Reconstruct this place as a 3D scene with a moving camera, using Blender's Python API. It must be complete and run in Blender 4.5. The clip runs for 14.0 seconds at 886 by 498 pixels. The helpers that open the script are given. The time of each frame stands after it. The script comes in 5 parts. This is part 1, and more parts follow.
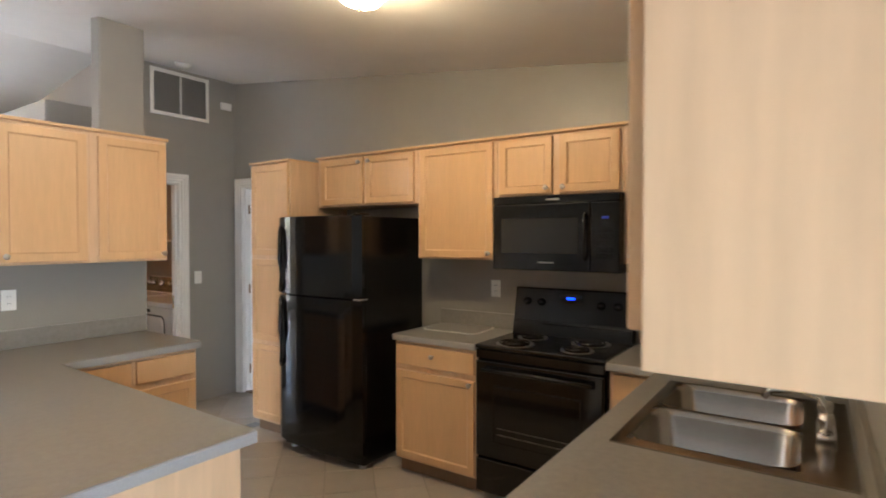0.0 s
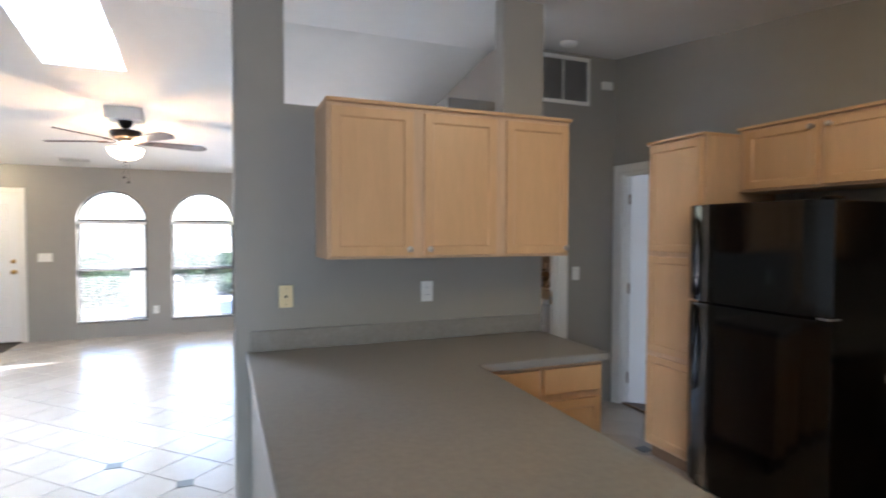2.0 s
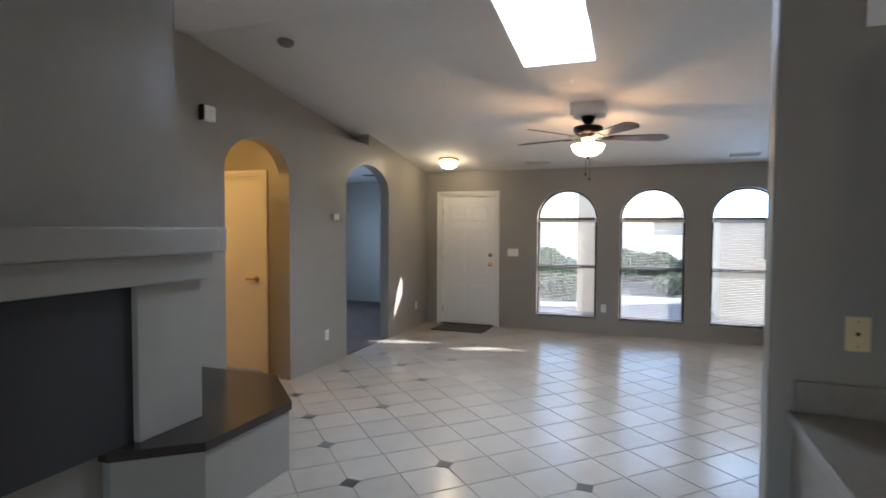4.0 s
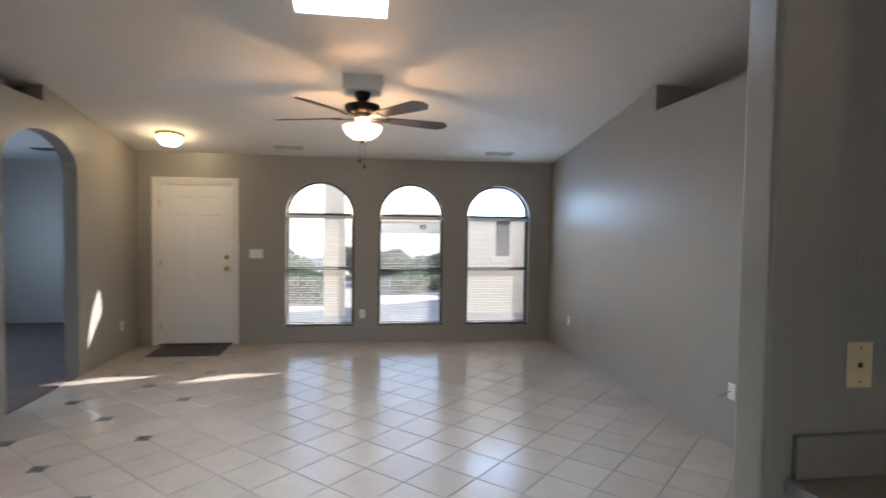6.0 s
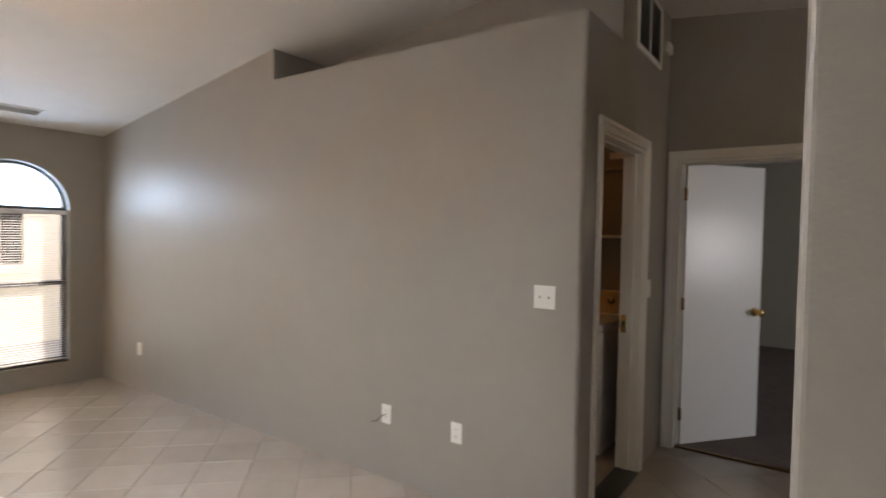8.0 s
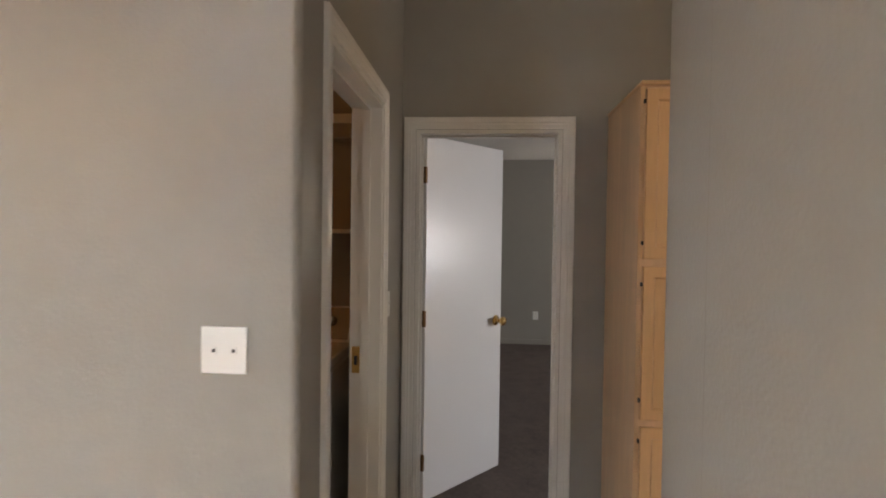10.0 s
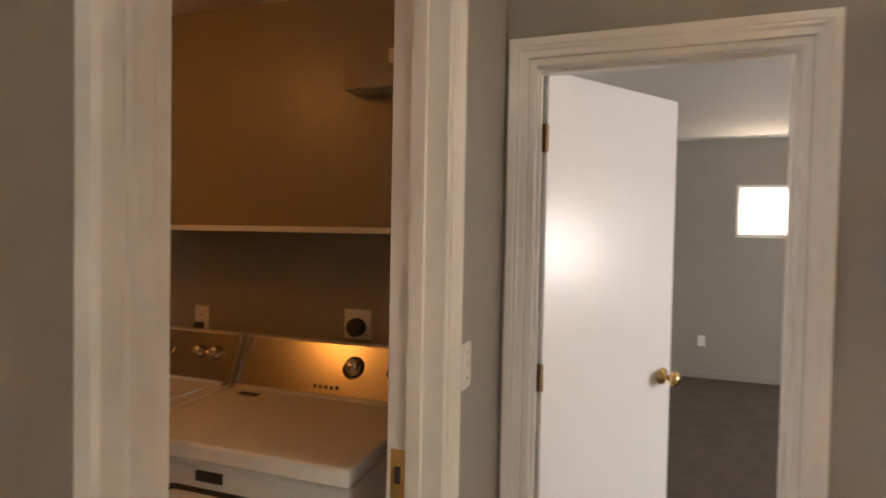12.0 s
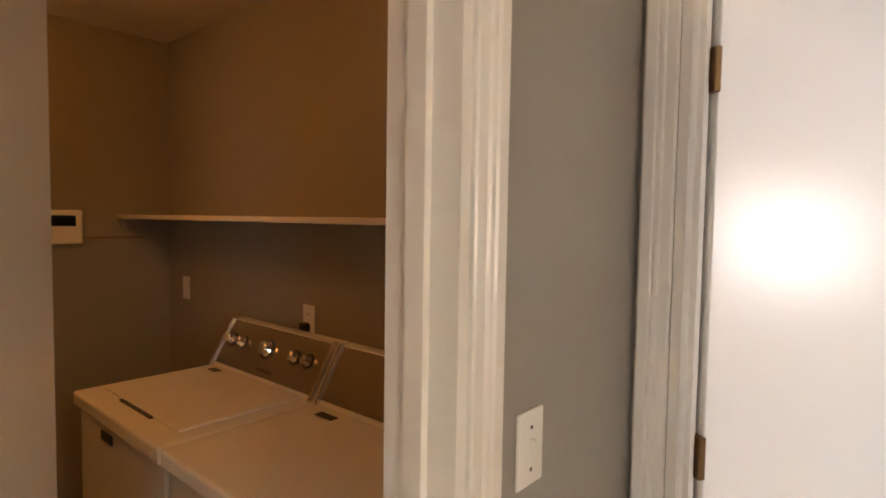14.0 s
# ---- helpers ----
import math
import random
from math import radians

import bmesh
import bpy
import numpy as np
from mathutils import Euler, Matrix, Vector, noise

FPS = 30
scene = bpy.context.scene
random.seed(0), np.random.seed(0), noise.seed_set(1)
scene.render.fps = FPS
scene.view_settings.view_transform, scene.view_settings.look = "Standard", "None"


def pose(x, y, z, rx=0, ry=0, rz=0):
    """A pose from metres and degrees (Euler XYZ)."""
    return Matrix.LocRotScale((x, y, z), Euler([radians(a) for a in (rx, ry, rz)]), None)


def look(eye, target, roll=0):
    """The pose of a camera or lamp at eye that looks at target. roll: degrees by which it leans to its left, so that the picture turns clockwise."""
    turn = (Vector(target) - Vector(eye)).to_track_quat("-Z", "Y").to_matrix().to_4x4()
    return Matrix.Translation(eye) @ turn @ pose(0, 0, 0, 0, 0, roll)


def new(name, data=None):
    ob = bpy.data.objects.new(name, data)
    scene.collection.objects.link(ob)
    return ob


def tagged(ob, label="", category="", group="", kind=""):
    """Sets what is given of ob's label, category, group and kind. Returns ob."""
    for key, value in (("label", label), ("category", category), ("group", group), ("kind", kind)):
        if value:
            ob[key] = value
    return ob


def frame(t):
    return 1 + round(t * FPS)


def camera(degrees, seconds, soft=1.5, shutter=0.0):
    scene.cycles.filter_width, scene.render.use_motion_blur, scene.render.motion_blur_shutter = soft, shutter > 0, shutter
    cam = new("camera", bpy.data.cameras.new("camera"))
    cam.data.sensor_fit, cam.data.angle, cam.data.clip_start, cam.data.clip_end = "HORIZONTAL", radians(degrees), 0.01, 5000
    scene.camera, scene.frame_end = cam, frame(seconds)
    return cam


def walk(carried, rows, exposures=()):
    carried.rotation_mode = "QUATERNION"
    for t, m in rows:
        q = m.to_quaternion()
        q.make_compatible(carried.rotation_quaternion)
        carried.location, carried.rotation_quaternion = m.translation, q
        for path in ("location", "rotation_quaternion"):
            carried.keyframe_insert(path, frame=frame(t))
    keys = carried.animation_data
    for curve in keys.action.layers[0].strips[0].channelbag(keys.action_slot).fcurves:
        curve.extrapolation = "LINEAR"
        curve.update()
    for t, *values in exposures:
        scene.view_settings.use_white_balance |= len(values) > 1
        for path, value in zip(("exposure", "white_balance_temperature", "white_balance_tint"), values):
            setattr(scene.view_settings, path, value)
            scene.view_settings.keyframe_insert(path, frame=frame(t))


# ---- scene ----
cam = camera(78.2, 14.0, soft=1.8, shutter=0.35)
PATH = [
    (0, (0.127, 0.079, 1.543), (1.776, 1.209, 1.501), -0.0),
    (0.5, (0.169, 0.254, 1.546), (1.726, 1.508, 1.501), 0.1),
    (1, (0.199, 0.478, 1.526), (1.596, 1.908, 1.473), 0.2),
    (1.5, (0.196, 0.672, 1.52), (1.318, 2.326, 1.463), 0.1),
    (2, (0.179, 0.897, 1.536), (0.931, 2.749, 1.47), 0.2),
    (2.5, (0.141, 1.121, 1.532), (0.452, 3.095, 1.459), 0.2),
    (3, (0.125, 1.294, 1.54), (-0.033, 3.286, 1.463), 0.1),
    (3.2, (0.104, 1.353, 1.546), (-0.204, 3.328, 1.465), 0.1),
    (5.3, (-0.571, 2.184, 1.526), (-0.795, 4.170, 1.441), 0.5),
    (5.5, (-0.639, 2.303, 1.531), (-0.720, 4.300, 1.448), 0.7),
    (6, (-0.745, 2.647, 1.520), (-0.447, 4.624, 1.441), 0.8),
    (6.5, (-0.823, 3.000, 1.522), (-0.148, 4.881, 1.445), 0.9),
    (7, (-0.869, 3.326, 1.496), (0.140, 5.052, 1.436), 1.2),
    (7.5, (-0.821, 3.619, 1.511), (0.52, 5.102, 1.451), 1.2),
    (8, (-0.673, 3.912, 1.509), (0.961, 5.065, 1.451), 1.1),
    (8.5, (-0.425, 4.101, 1.496), (1.392, 4.935, 1.451), 0.9),
    (9, (-0.088, 4.254, 1.493), (1.835, 4.799, 1.447), 0.8),
    (9.2, (0.044, 4.321, 1.488), (1.991, 4.777, 1.441), 0.7),
    (11.3, (1.412, 4.523, 1.474), (3.397, 4.768, 1.44), 0.9),
    (11.5, (1.502, 4.523, 1.492), (3.476, 4.844, 1.447), 1.0),
    (12, (1.726, 4.49, 1.497), (3.62, 5.129, 1.447), 1.1),
    (12.5, (1.913, 4.471, 1.498), (3.678, 5.409, 1.433), 1.1),
    (12.9, (2.044, 4.445, 1.505), (3.73, 5.517, 1.427), 1.4),
    (13, (2.072, 4.434, 1.495), (3.734, 5.545, 1.432), 1.1),
    (13.2, (2.119, 4.42, 1.508), (3.756, 5.565, 1.425), 1.0),
    (13.5, (2.197, 4.426, 1.486), (3.797, 5.624, 1.417), 1.0),
    (14, (2.339, 4.441, 1.513), (3.855, 5.741, 1.409), 0.9),
]
GAPS = [
    (4.2, (-0.255, 1.76, 1.535), (-0.97, 3.63, 1.455), 0.3),
    (10.25, (0.73, 4.44, 1.482), (2.726, 4.56, 1.44), 0.8),
]
EXPOSURES = [(0.0, 3.95, 5900, 14), (0.5, 4.25, 5300, 12), (1.0, 4.35, 5000, 12), (1.5, 4.05, 5050, 11), (2.0, 3.2, 5450, 13), (2.5, 2.85, 5600, 12), (3.0, 1.75, 5500, 11), (5.5, 1.74, 6000, 14),
             (6.0, 1.78, 6000, 14), (6.6, 1.7, 6100, 15), (7.3, 1.85, 6000, 16), (8.0, 2.35, 7000, 18), (9.0, 2.72, 6900, 18), (11.3, 3.65, 7400, 20), (12.5, 4.0, 7800, 21), (14.0, 4.22, 7700, 21)]
walk(cam, [(t, look(e, g, r)) for t, e, g, r in sorted(PATH + GAPS)], EXPOSURES)

# ---- world, sun, lamps ----
SUN_TO = Vector((-0.781, -0.420, -0.461))
world = bpy.data.worlds.new("sky")
scene.world = world
world.use_nodes = True
wn = world.node_tree
sky = wn.nodes.new("ShaderNodeTexSky")
sky.sky_type = "NISHITA"
sky.sun_disc = False
sky.sun_elevation = radians(27.5)
sky.sun_rotation = radians(61.7)
wn.nodes["Background"].inputs["Strength"].default_value = 0.15
wn.links.new(sky.outputs["Color"], wn.nodes["Background"].inputs["Color"])


def lamp(name, kind, m, energy, colour, size=0.1):
    d = bpy.data.lights.new(name, kind)
    d.energy, d.color = energy, colour
    if kind == "SUN":
        d.angle = radians(0.6)
    elif kind == "AREA":
        d.shape, d.size = "DISK", size
    else:
        d.shadow_soft_size = size
    ob = new(name, d)
    ob.matrix_world = m
    return ob


lamp("sun", "SUN", look((0, 0, 0), SUN_TO), 5.0, (1.0, 0.93, 0.82))
WARM = (1.0, 0.66, 0.36)
K_WATT, E_WATT, V_WATT, L_WATT, F_WATT = 0.58, 1.3, 8.0, 0.21, 3.4


def sky_area(name, m, w, h, watts, colour=(0.80, 0.90, 1.0)):
    """Stands in for the sky's light in a window's opening."""
    d = bpy.data.lights.new(name, "AREA")
    d.shape, d.size, d.size_y, d.energy, d.color = "RECTANGLE", w, h, watts, colour
    ob = new(name, d)
    ob.matrix_world = m
    return ob


sky_area("patio_daylight", look((-1.4, -3.15, 1.05), (-1.4, 0, 1.05)), 1.9, 1.95, 10)
sky_area("bedroom_daylight", look((4.1, -1.25, 1.36), (4.1, 1, 1.36)), 0.56, 0.7, 11.5, (0.88, 0.94, 1.0))
sky_area("den_daylight", look((-6.75, 8.6, 1.35), (-4, 8.6, 1.35)), 1.6, 1.2, 17, (0.58, 0.76, 1.0))
sky_area("skylight_daylight", look((-0.885, 5.86, 3.165), (-0.885, 5.86, 0)), 0.56, 1.1, 17).data.spread = radians(125)
arch = sky_area("arch_daylight", look((1.1, 10.035, 1.87), (1.1, 8, 1.87)), 0.8, 0.36, 2.0, (0.44, 0.69, 1.0))
FAN_A = 18


# ---- materials ----
def mat(name, colour, rough=0.5, metal=0.0, noise_scale=None, vary=0.08, bump=0.0, bump_scale=200.0, coat=0.0, stretch=None, island=False):
    m = bpy.data.materials.new(name)
    m.use_nodes = True
    nt = m.node_tree
    b = nt.nodes["Principled BSDF"]
    b.inputs["Base Color"].default_value = (*colour, 1)
    b.inputs["Roughness"].default_value = rough
    b.inputs["Metallic"].default_value = metal
    b.inputs["Coat Weight"].default_value = coat
    geo = nt.nodes.new("ShaderNodeNewGeometry")
    src = geo.outputs["Position"]
    if stretch:
        mp = nt.nodes.new("ShaderNodeMapping")
        mp.inputs["Scale"].default_value = stretch
        nt.links.new(src, mp.inputs["Vector"])
        src = mp.outputs["Vector"]
    if noise_scale:
        n1 = nt.nodes.new("ShaderNodeTexNoise")
        n1.inputs["Scale"].default_value = noise_scale
        n1.inputs["Detail"].default_value = 6
        nt.links.new(src, n1.inputs["Vector"])
        n2 = nt.nodes.new("ShaderNodeTexNoise")
        n2.inputs["Scale"].default_value = noise_scale * 0.13
        nt.links.new(src, n2.inputs["Vector"])
        add = nt.nodes.new("ShaderNodeMath")
        add.operation = "ADD"
        nt.links.new(n1.outputs["Fac"], add.inputs[0])
        nt.links.new(n2.outputs["Fac"], add.inputs[1])
        rmp = nt.nodes.new("ShaderNodeMapRange")
        rmp.inputs["From Min"].default_value, rmp.inputs["From Max"].default_value = 0.6, 1.4
        rmp.inputs["To Min"].default_value, rmp.inputs["To Max"].default_value = 1 - vary, 1 + vary
        nt.links.new(add.outputs[0], rmp.inputs["Value"])
        mul = nt.nodes.new("ShaderNodeMix")
        mul.data_type, mul.blend_type = "RGBA", "MULTIPLY"
        mul.inputs["Factor"].default_value = 1
        mul.inputs["A"].default_value = (*colour, 1)
        nt.links.new(rmp.outputs[0], mul.inputs["B"])
        out = mul.outputs["Result"]
        if island:
            oi = nt.nodes.new("ShaderNodeObjectInfo")
            r2 = nt.nodes.new("ShaderNodeMapRange")
            r2.inputs["To Min"].default_value, r2.inputs["To Max"].default_value = 0.93, 1.06
            add2 = nt.nodes.new("ShaderNodeMath")
            add2.operation = "ADD"
            nt.links.new(oi.outputs["Random"], add2.inputs[0])
            nt.links.new(geo.outputs["Random Per Island"], add2.inputs[1])
            fr = nt.nodes.new("ShaderNodeMath")
            fr.operation = "FRACT"
            nt.links.new(add2.outputs[0], fr.inputs[0])
            nt.links.new(fr.outputs[0], r2.inputs["Value"])
            mul2 = nt.nodes.new("ShaderNodeMix")
            mul2.data_type, mul2.blend_type = "RGBA", "MULTIPLY"
            mul2.inputs["Factor"].default_value = 1
            nt.links.new(out, mul2.inputs["A"])
            nt.links.new(r2.outputs[0], mul2.inputs["B"])
            out = mul2.outputs["Result"]
        nt.links.new(out, b.inputs["Base Color"])
        rr = nt.nodes.new("ShaderNodeMapRange")
        rr.inputs["To Min"].default_value, rr.inputs["To Max"].default_value = rough * 0.88, min(1, rough * 1.12)
        nt.links.new(n2.outputs["Fac"], rr.inputs["Value"])
        nt.links.new(rr.outputs[0], b.inputs["Roughness"])
    if bump:
        nb = nt.nodes.new("ShaderNodeTexNoise")
        nb.inputs["Scale"].default_value = bump_scale
        nb.inputs["Detail"].default_value = 3
        nt.links.new(src, nb.inputs["Vector"])
        bp = nt.nodes.new("ShaderNodeBump")
        bp.inputs["Strength"].default_value = bump
        bp.inputs["Distance"].default_value = 0.004
        nt.links.new(nb.outputs["Fac"], bp.inputs["Height"])
        nt.links.new(bp.outputs["Normal"], b.inputs["Normal"])
    return m


def glow(name, colour, strength):
    m = bpy.data.materials.new(name)
    m.use_nodes = True
    b = m.node_tree.nodes["Principled BSDF"]
    b.inputs["Base Color"].default_value = (*colour, 1)
    b.inputs["Emission Color"].default_value = (*colour, 1)
    b.inputs["Emission Strength"].default_value = strength
    return m


def glass(name, colour=(1, 1, 1), rough=0.0):
    m = bpy.data.materials.new(name)
    m.use_nodes = True
    b = m.node_tree.nodes["Principled BSDF"]
    b.inputs["Base Color"].default_value = (*colour, 1)
    b.inputs["Roughness"].default_value = rough
    b.inputs["Transmission Weight"].default_value = 1.0
    b.inputs["IOR"].default_value = 1.02
    return m


M_WALL = mat("taupe_wall_paint", (0.315, 0.296, 0.259), 0.38, noise_scale=9, vary=0.03, bump=0.22, bump_scale=85)
M_CEIL = mat("ceiling_paint", (0.74, 0.73, 0.70), 0.75, noise_scale=7, vary=0.03, bump=0.35, bump_scale=90)
M_TRIM = mat("white_trim_paint", (0.78, 0.76, 0.71), 0.3, noise_scale=20, vary=0.01)
M_DOOR = mat("white_door_paint", (0.82, 0.81, 0.79), 0.27, bump=0.04, bump_scale=60)
M_DOOR.node_tree.nodes["Principled BSDF"].inputs["Specular IOR Level"].default_value = 0.26
M_WOOD = mat("maple_cabinet_wood", (0.66, 0.412, 0.208), 0.36, noise_scale=22, vary=0.07, bump=0.03, bump_scale=160, stretch=(3.0, 3.0, 0.35))
M_WOODX = mat("maple_panel_wood", (0.66, 0.445, 0.262), 0.4, noise_scale=12, vary=0.14, bump=0.03, bump_scale=120, stretch=(3.0, 3.0, 0.3))
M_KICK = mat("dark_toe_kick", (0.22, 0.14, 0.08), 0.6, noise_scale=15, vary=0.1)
M_LAM = mat("speckled_laminate", (0.262, 0.243, 0.216), 0.3, noise_scale=330, vary=0.15)
M_LAMEDGE = mat("laminate_edge", (0.35, 0.34, 0.325), 0.38, noise_scale=900, vary=0.09)
M_BLACK = mat("gloss_black_enamel", (0.004, 0.004, 0.0045), 0.1, noise_scale=8, vary=0.1)
M_BLACKTEX = mat("textured_black_enamel", (0.004, 0.004, 0.0045), 0.24, noise_scale=8, vary=0.1, bump=0.12, bump_scale=400)
M_DARKGLASS = mat("dark_oven_glass", (0.006, 0.0055, 0.0055), 0.06)
M_STEEL = mat("brushed_steel", (0.46, 0.42, 0.37), 0.22, 1.0, noise_scale=60, vary=0.08, stretch=(1, 14, 14))
M_CHROME = mat("chrome", (0.8, 0.8, 0.8), 0.08, 1.0)
M_NICKEL = mat("satin_nickel", (0.6, 0.56, 0.5), 0.3, 1.0)
M_BRASS = mat("polished_brass", (0.78, 0.52, 0.2), 0.16, 1.0)
M_OLDBRASS = mat("dull_bronze_hinge", (0.19, 0.11, 0.05), 0.4, 0.9)
M_TILE = mat("beige_floor_tile", (0.425, 0.372, 0.315), 0.2, noise_scale=7, vary=0.07, bump=0.05, bump_scale=40, island=True)
M_GROUT = mat("tan_grout", (0.3, 0.26, 0.22), 0.85, noise_scale=30, vary=0.12)
M_SLATE = mat("dark_slate_insert", (0.05, 0.048, 0.042), 0.35, noise_scale=40, vary=0.2, island=True)
M_CARPET = mat("taupe_carpet", (0.13, 0.1, 0.088), 0.95, noise_scale=45, vary=0.3, bump=1.0, bump_scale=260)
M_PLATE = mat("white_plastic_plate", (0.82, 0.81, 0.77), 0.35)
M_IVORY = mat("ivory_plastic_plate", (0.75, 0.62, 0.36), 0.38)
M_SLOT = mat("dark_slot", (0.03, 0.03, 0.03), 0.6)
M_FRAME = mat("bronze_window_frame", (0.025, 0.023, 0.022), 0.4, 0.4)
M_SLATW = mat("white_blind_slat", (0.8, 0.79, 0.76), 0.45)
M_GLASS = glass("window_glass")
M_HEARTH = mat("dark_hearth_tile", (0.035, 0.028, 0.022), 0.25, noise_scale=12, vary=0.25)
M_FANWOOD = mat("dark_mahogany_blade", (0.03, 0.012, 0.009), 0.4, noise_scale=16, vary=0.25, stretch=(1, 1, 1))
M_BRONZE = mat("oil_rubbed_bronze", (0.02, 0.014, 0.011), 0.35, 0.8)
M_WASH = mat("white_appliance_enamel", (0.78, 0.77, 0.74), 0.25, noise_scale=5, vary=0.02)
M_PANEL = mat("grey_control_panel", (0.42, 0.39, 0.34), 0.24, 0.85, noise_scale=300, vary=0.03)
M_PAN = mat("tarnished_pan_metal", (0.16, 0.145, 0.125), 0.3, 0.8, noise_scale=30, vary=0.2)
M_MAT = mat("dark_door_mat", (0.05, 0.045, 0.04), 0.95, noise_scale=120, vary=0.4, bump=0.8, bump_scale=300)
M_BLUELED = glow("blue_display", (0.01, 0.05, 1.0), 0.3)
M_DIMLED = glow("dim_blue_display", (0.004, 0.012, 0.12), 0.06)
M_BOWL = glow("lit_alabaster_bowl", (1.0, 0.72, 0.42), 3.2)
M_BOWL.node_tree.nodes["Principled BSDF"].inputs["Base Color"].default_value = (0.2, 0.14, 0.09, 1)
M_BOWLK = glow("lit_frosted_shade", (1.0, 0.8, 0.45), 7.0)
M_BOWLV = glow("warm_amber_shade", (1.0, 0.55, 0.14), 4.0)
M_BOWLL = glow("dim_amber_shade", (1.0, 0.46, 0.11), 1.0)
M_STUCCO = mat("beige_stucco", (0.8, 0.68, 0.5), 0.85, noise_scale=12, vary=0.08, bump=0.5, bump_scale=120)
M_ROOF = mat("clay_roof_tile", (0.4, 0.33, 0.27), 0.8, noise_scale=12, vary=0.2)
M_GRAVEL = mat("desert_gravel", (0.36, 0.30, 0.24), 0.95, noise_scale=30, vary=0.3, bump=0.8, bump_scale=60)
M_CONC = mat("pale_concrete", (0.3, 0.29, 0.28), 0.85, noise_scale=8, vary=0.1)
M_ASPH = mat("asphalt", (0.055, 0.055, 0.057), 0.9, noise_scale=40, vary=0.2)
M_LEAF = mat("desert_shrub_leaf", (0.045, 0.09, 0.03), 0.8, noise_scale=9, vary=0.3)
M_BARK = mat("grey_bark", (0.13, 0.1, 0.075), 0.9, noise_scale=20, vary=0.3)


# ---- helpers for meshes ----
def link_bm(name, bm, material, parent=None, smooth=False):
    me = bpy.data.meshes.new(name)
    bmesh.ops.recalc_face_normals(bm, faces=bm.faces)
    bm.to_mesh(me)
    bm.free()
    if material:
        me.materials.append(material)
    if smooth:
        for p in me.polygons:
            p.use_smooth = True
    ob = new(name, me)
    if parent:
        ob.parent = parent
    return ob


def part(name, bm, material, parent, label="", smooth=False):
    ob = link_bm(name, bm, material, parent, smooth)
    if label:
        tagged(ob, label)
    return ob


def structure(name, bm, material, label, category):
    return tagged(link_bm(name, bm, material), label, category, kind="structure")


def thing(name, label, category, group="", at=None, kind=""):
    ob = new(name)
    if at is not None:
        ob.matrix_world = at
    return tagged(ob, label, category, group, kind)


def add_box(bm, x0, x1, y0, y1, z0, z1):
    vs = [bm.verts.new((x, y, z)) for x in (x0, x1) for y in (y0, y1) for z in (z0, z1)]
    for f in ((0, 1, 3, 2), (4, 6, 7, 5), (0, 4, 5, 1), (2, 3, 7, 6), (0, 2, 6, 4), (1, 5, 7, 3)):
        bm.faces.new([vs[i] for i in f])
    return bm


def box(x0, x1, y0, y1, z0, z1, bevel=0.0, seg=2):
    bm = add_box(bmesh.new(), x0, x1, y0, y1, z0, z1)
    if bevel:
        bmesh.ops.bevel(bm, geom=bm.edges[:], offset=bevel, segments=seg, affect="EDGES", profile=0.5)
    return bm


def prism(bm, low, high):
    """Joins two rings of equal length into a closed solid."""
    a = [bm.verts.new(p) for p in low]
    b = [bm.verts.new(p) for p in high]
    n = len(a)
    for i in range(n):
        bm.faces.new((a[i], a[(i + 1) % n], b[(i + 1) % n], b[i]))
    bm.faces.new(a[::-1])
    bm.faces.new(b)
    return bm


def lathe(profile, seg=24, bm=None, m=None):
    """Turns a profile of (radius, z) about the z axis."""
    bm = bm or bmesh.new()
    m = m or Matrix()
    rings = []
    for r, z in profile:
        if r < 1e-5:
            rings.append([bm.verts.new(m @ Vector((0, 0, z)))])
        else:
            rings.append([bm.verts.new(m @ Vector((r * math.cos(2 * math.pi * i / seg), r * math.sin(2 * math.pi * i / seg), z))) for i in range(seg)])
    for a, b in zip(rings, rings[1:]):
        for i in range(seg):
            j = (i + 1) % seg
            vs = [a[i % len(a)], a[j % len(a)], b[j % len(b)], b[i % len(b)]]
            vs = list(dict.fromkeys(vs))
            if len(vs) > 2:
                bm.faces.new(vs)
    return bm


def tube(points, r, seg=10, bm=None):
    bm = bm or bmesh.new()
    pts = [Vector(p) for p in points]
    rings = []
    for i, p in enumerate(pts):
        d = (pts[min(i + 1, len(pts) - 1)] - pts[max(i - 1, 0)]).normalized()
        q = d.to_track_quat("Z", "Y")
        rings.append([bm.verts.new(p + q @ Vector((r * math.cos(2 * math.pi * k / seg), r * math.sin(2 * math.pi * k / seg), 0))) for k in range(seg)])
    for a, b in zip(rings, rings[1:]):
        for k in range(seg):
            bm.faces.new((a[k], a[(k + 1) % seg], b[(k + 1) % seg], b[k]))
    bm.faces.new(rings[0][::-1])
    bm.faces.new(rings[-1])
    return bm


# ---- plan ----
RIDGE_Y, RIDGE_Z = 5.2, 3.105
FRONT_Y, RIGHT_X, LEFT_X = 9.86, 1.835, -3.477
HALL_Y, EAST_X, SINK_Y = 4.87, 3.45, -0.05
PART_Y0, PART_Y1 = 3.828, 3.945
BACK_Y = -3.2


def ceil_z(y):
    return RIDGE_Z - 0.149 * (y - RIDGE_Y) if y > RIDGE_Y else RIDGE_Z - 0.122 * (RIDGE_Y - y)


def seg_x(bm, x0, x1, ya, yb, ba, bb, ta, tb):
    """A piece of a wall along y, with bottom and top heights at both ends."""
    prism(bm, [(x0, ya, ba), (x1, ya, ba), (x1, yb, bb), (x0, yb, bb)], [(x0, ya, ta), (x1, ya, ta), (x1, yb, tb), (x0, yb, tb)])


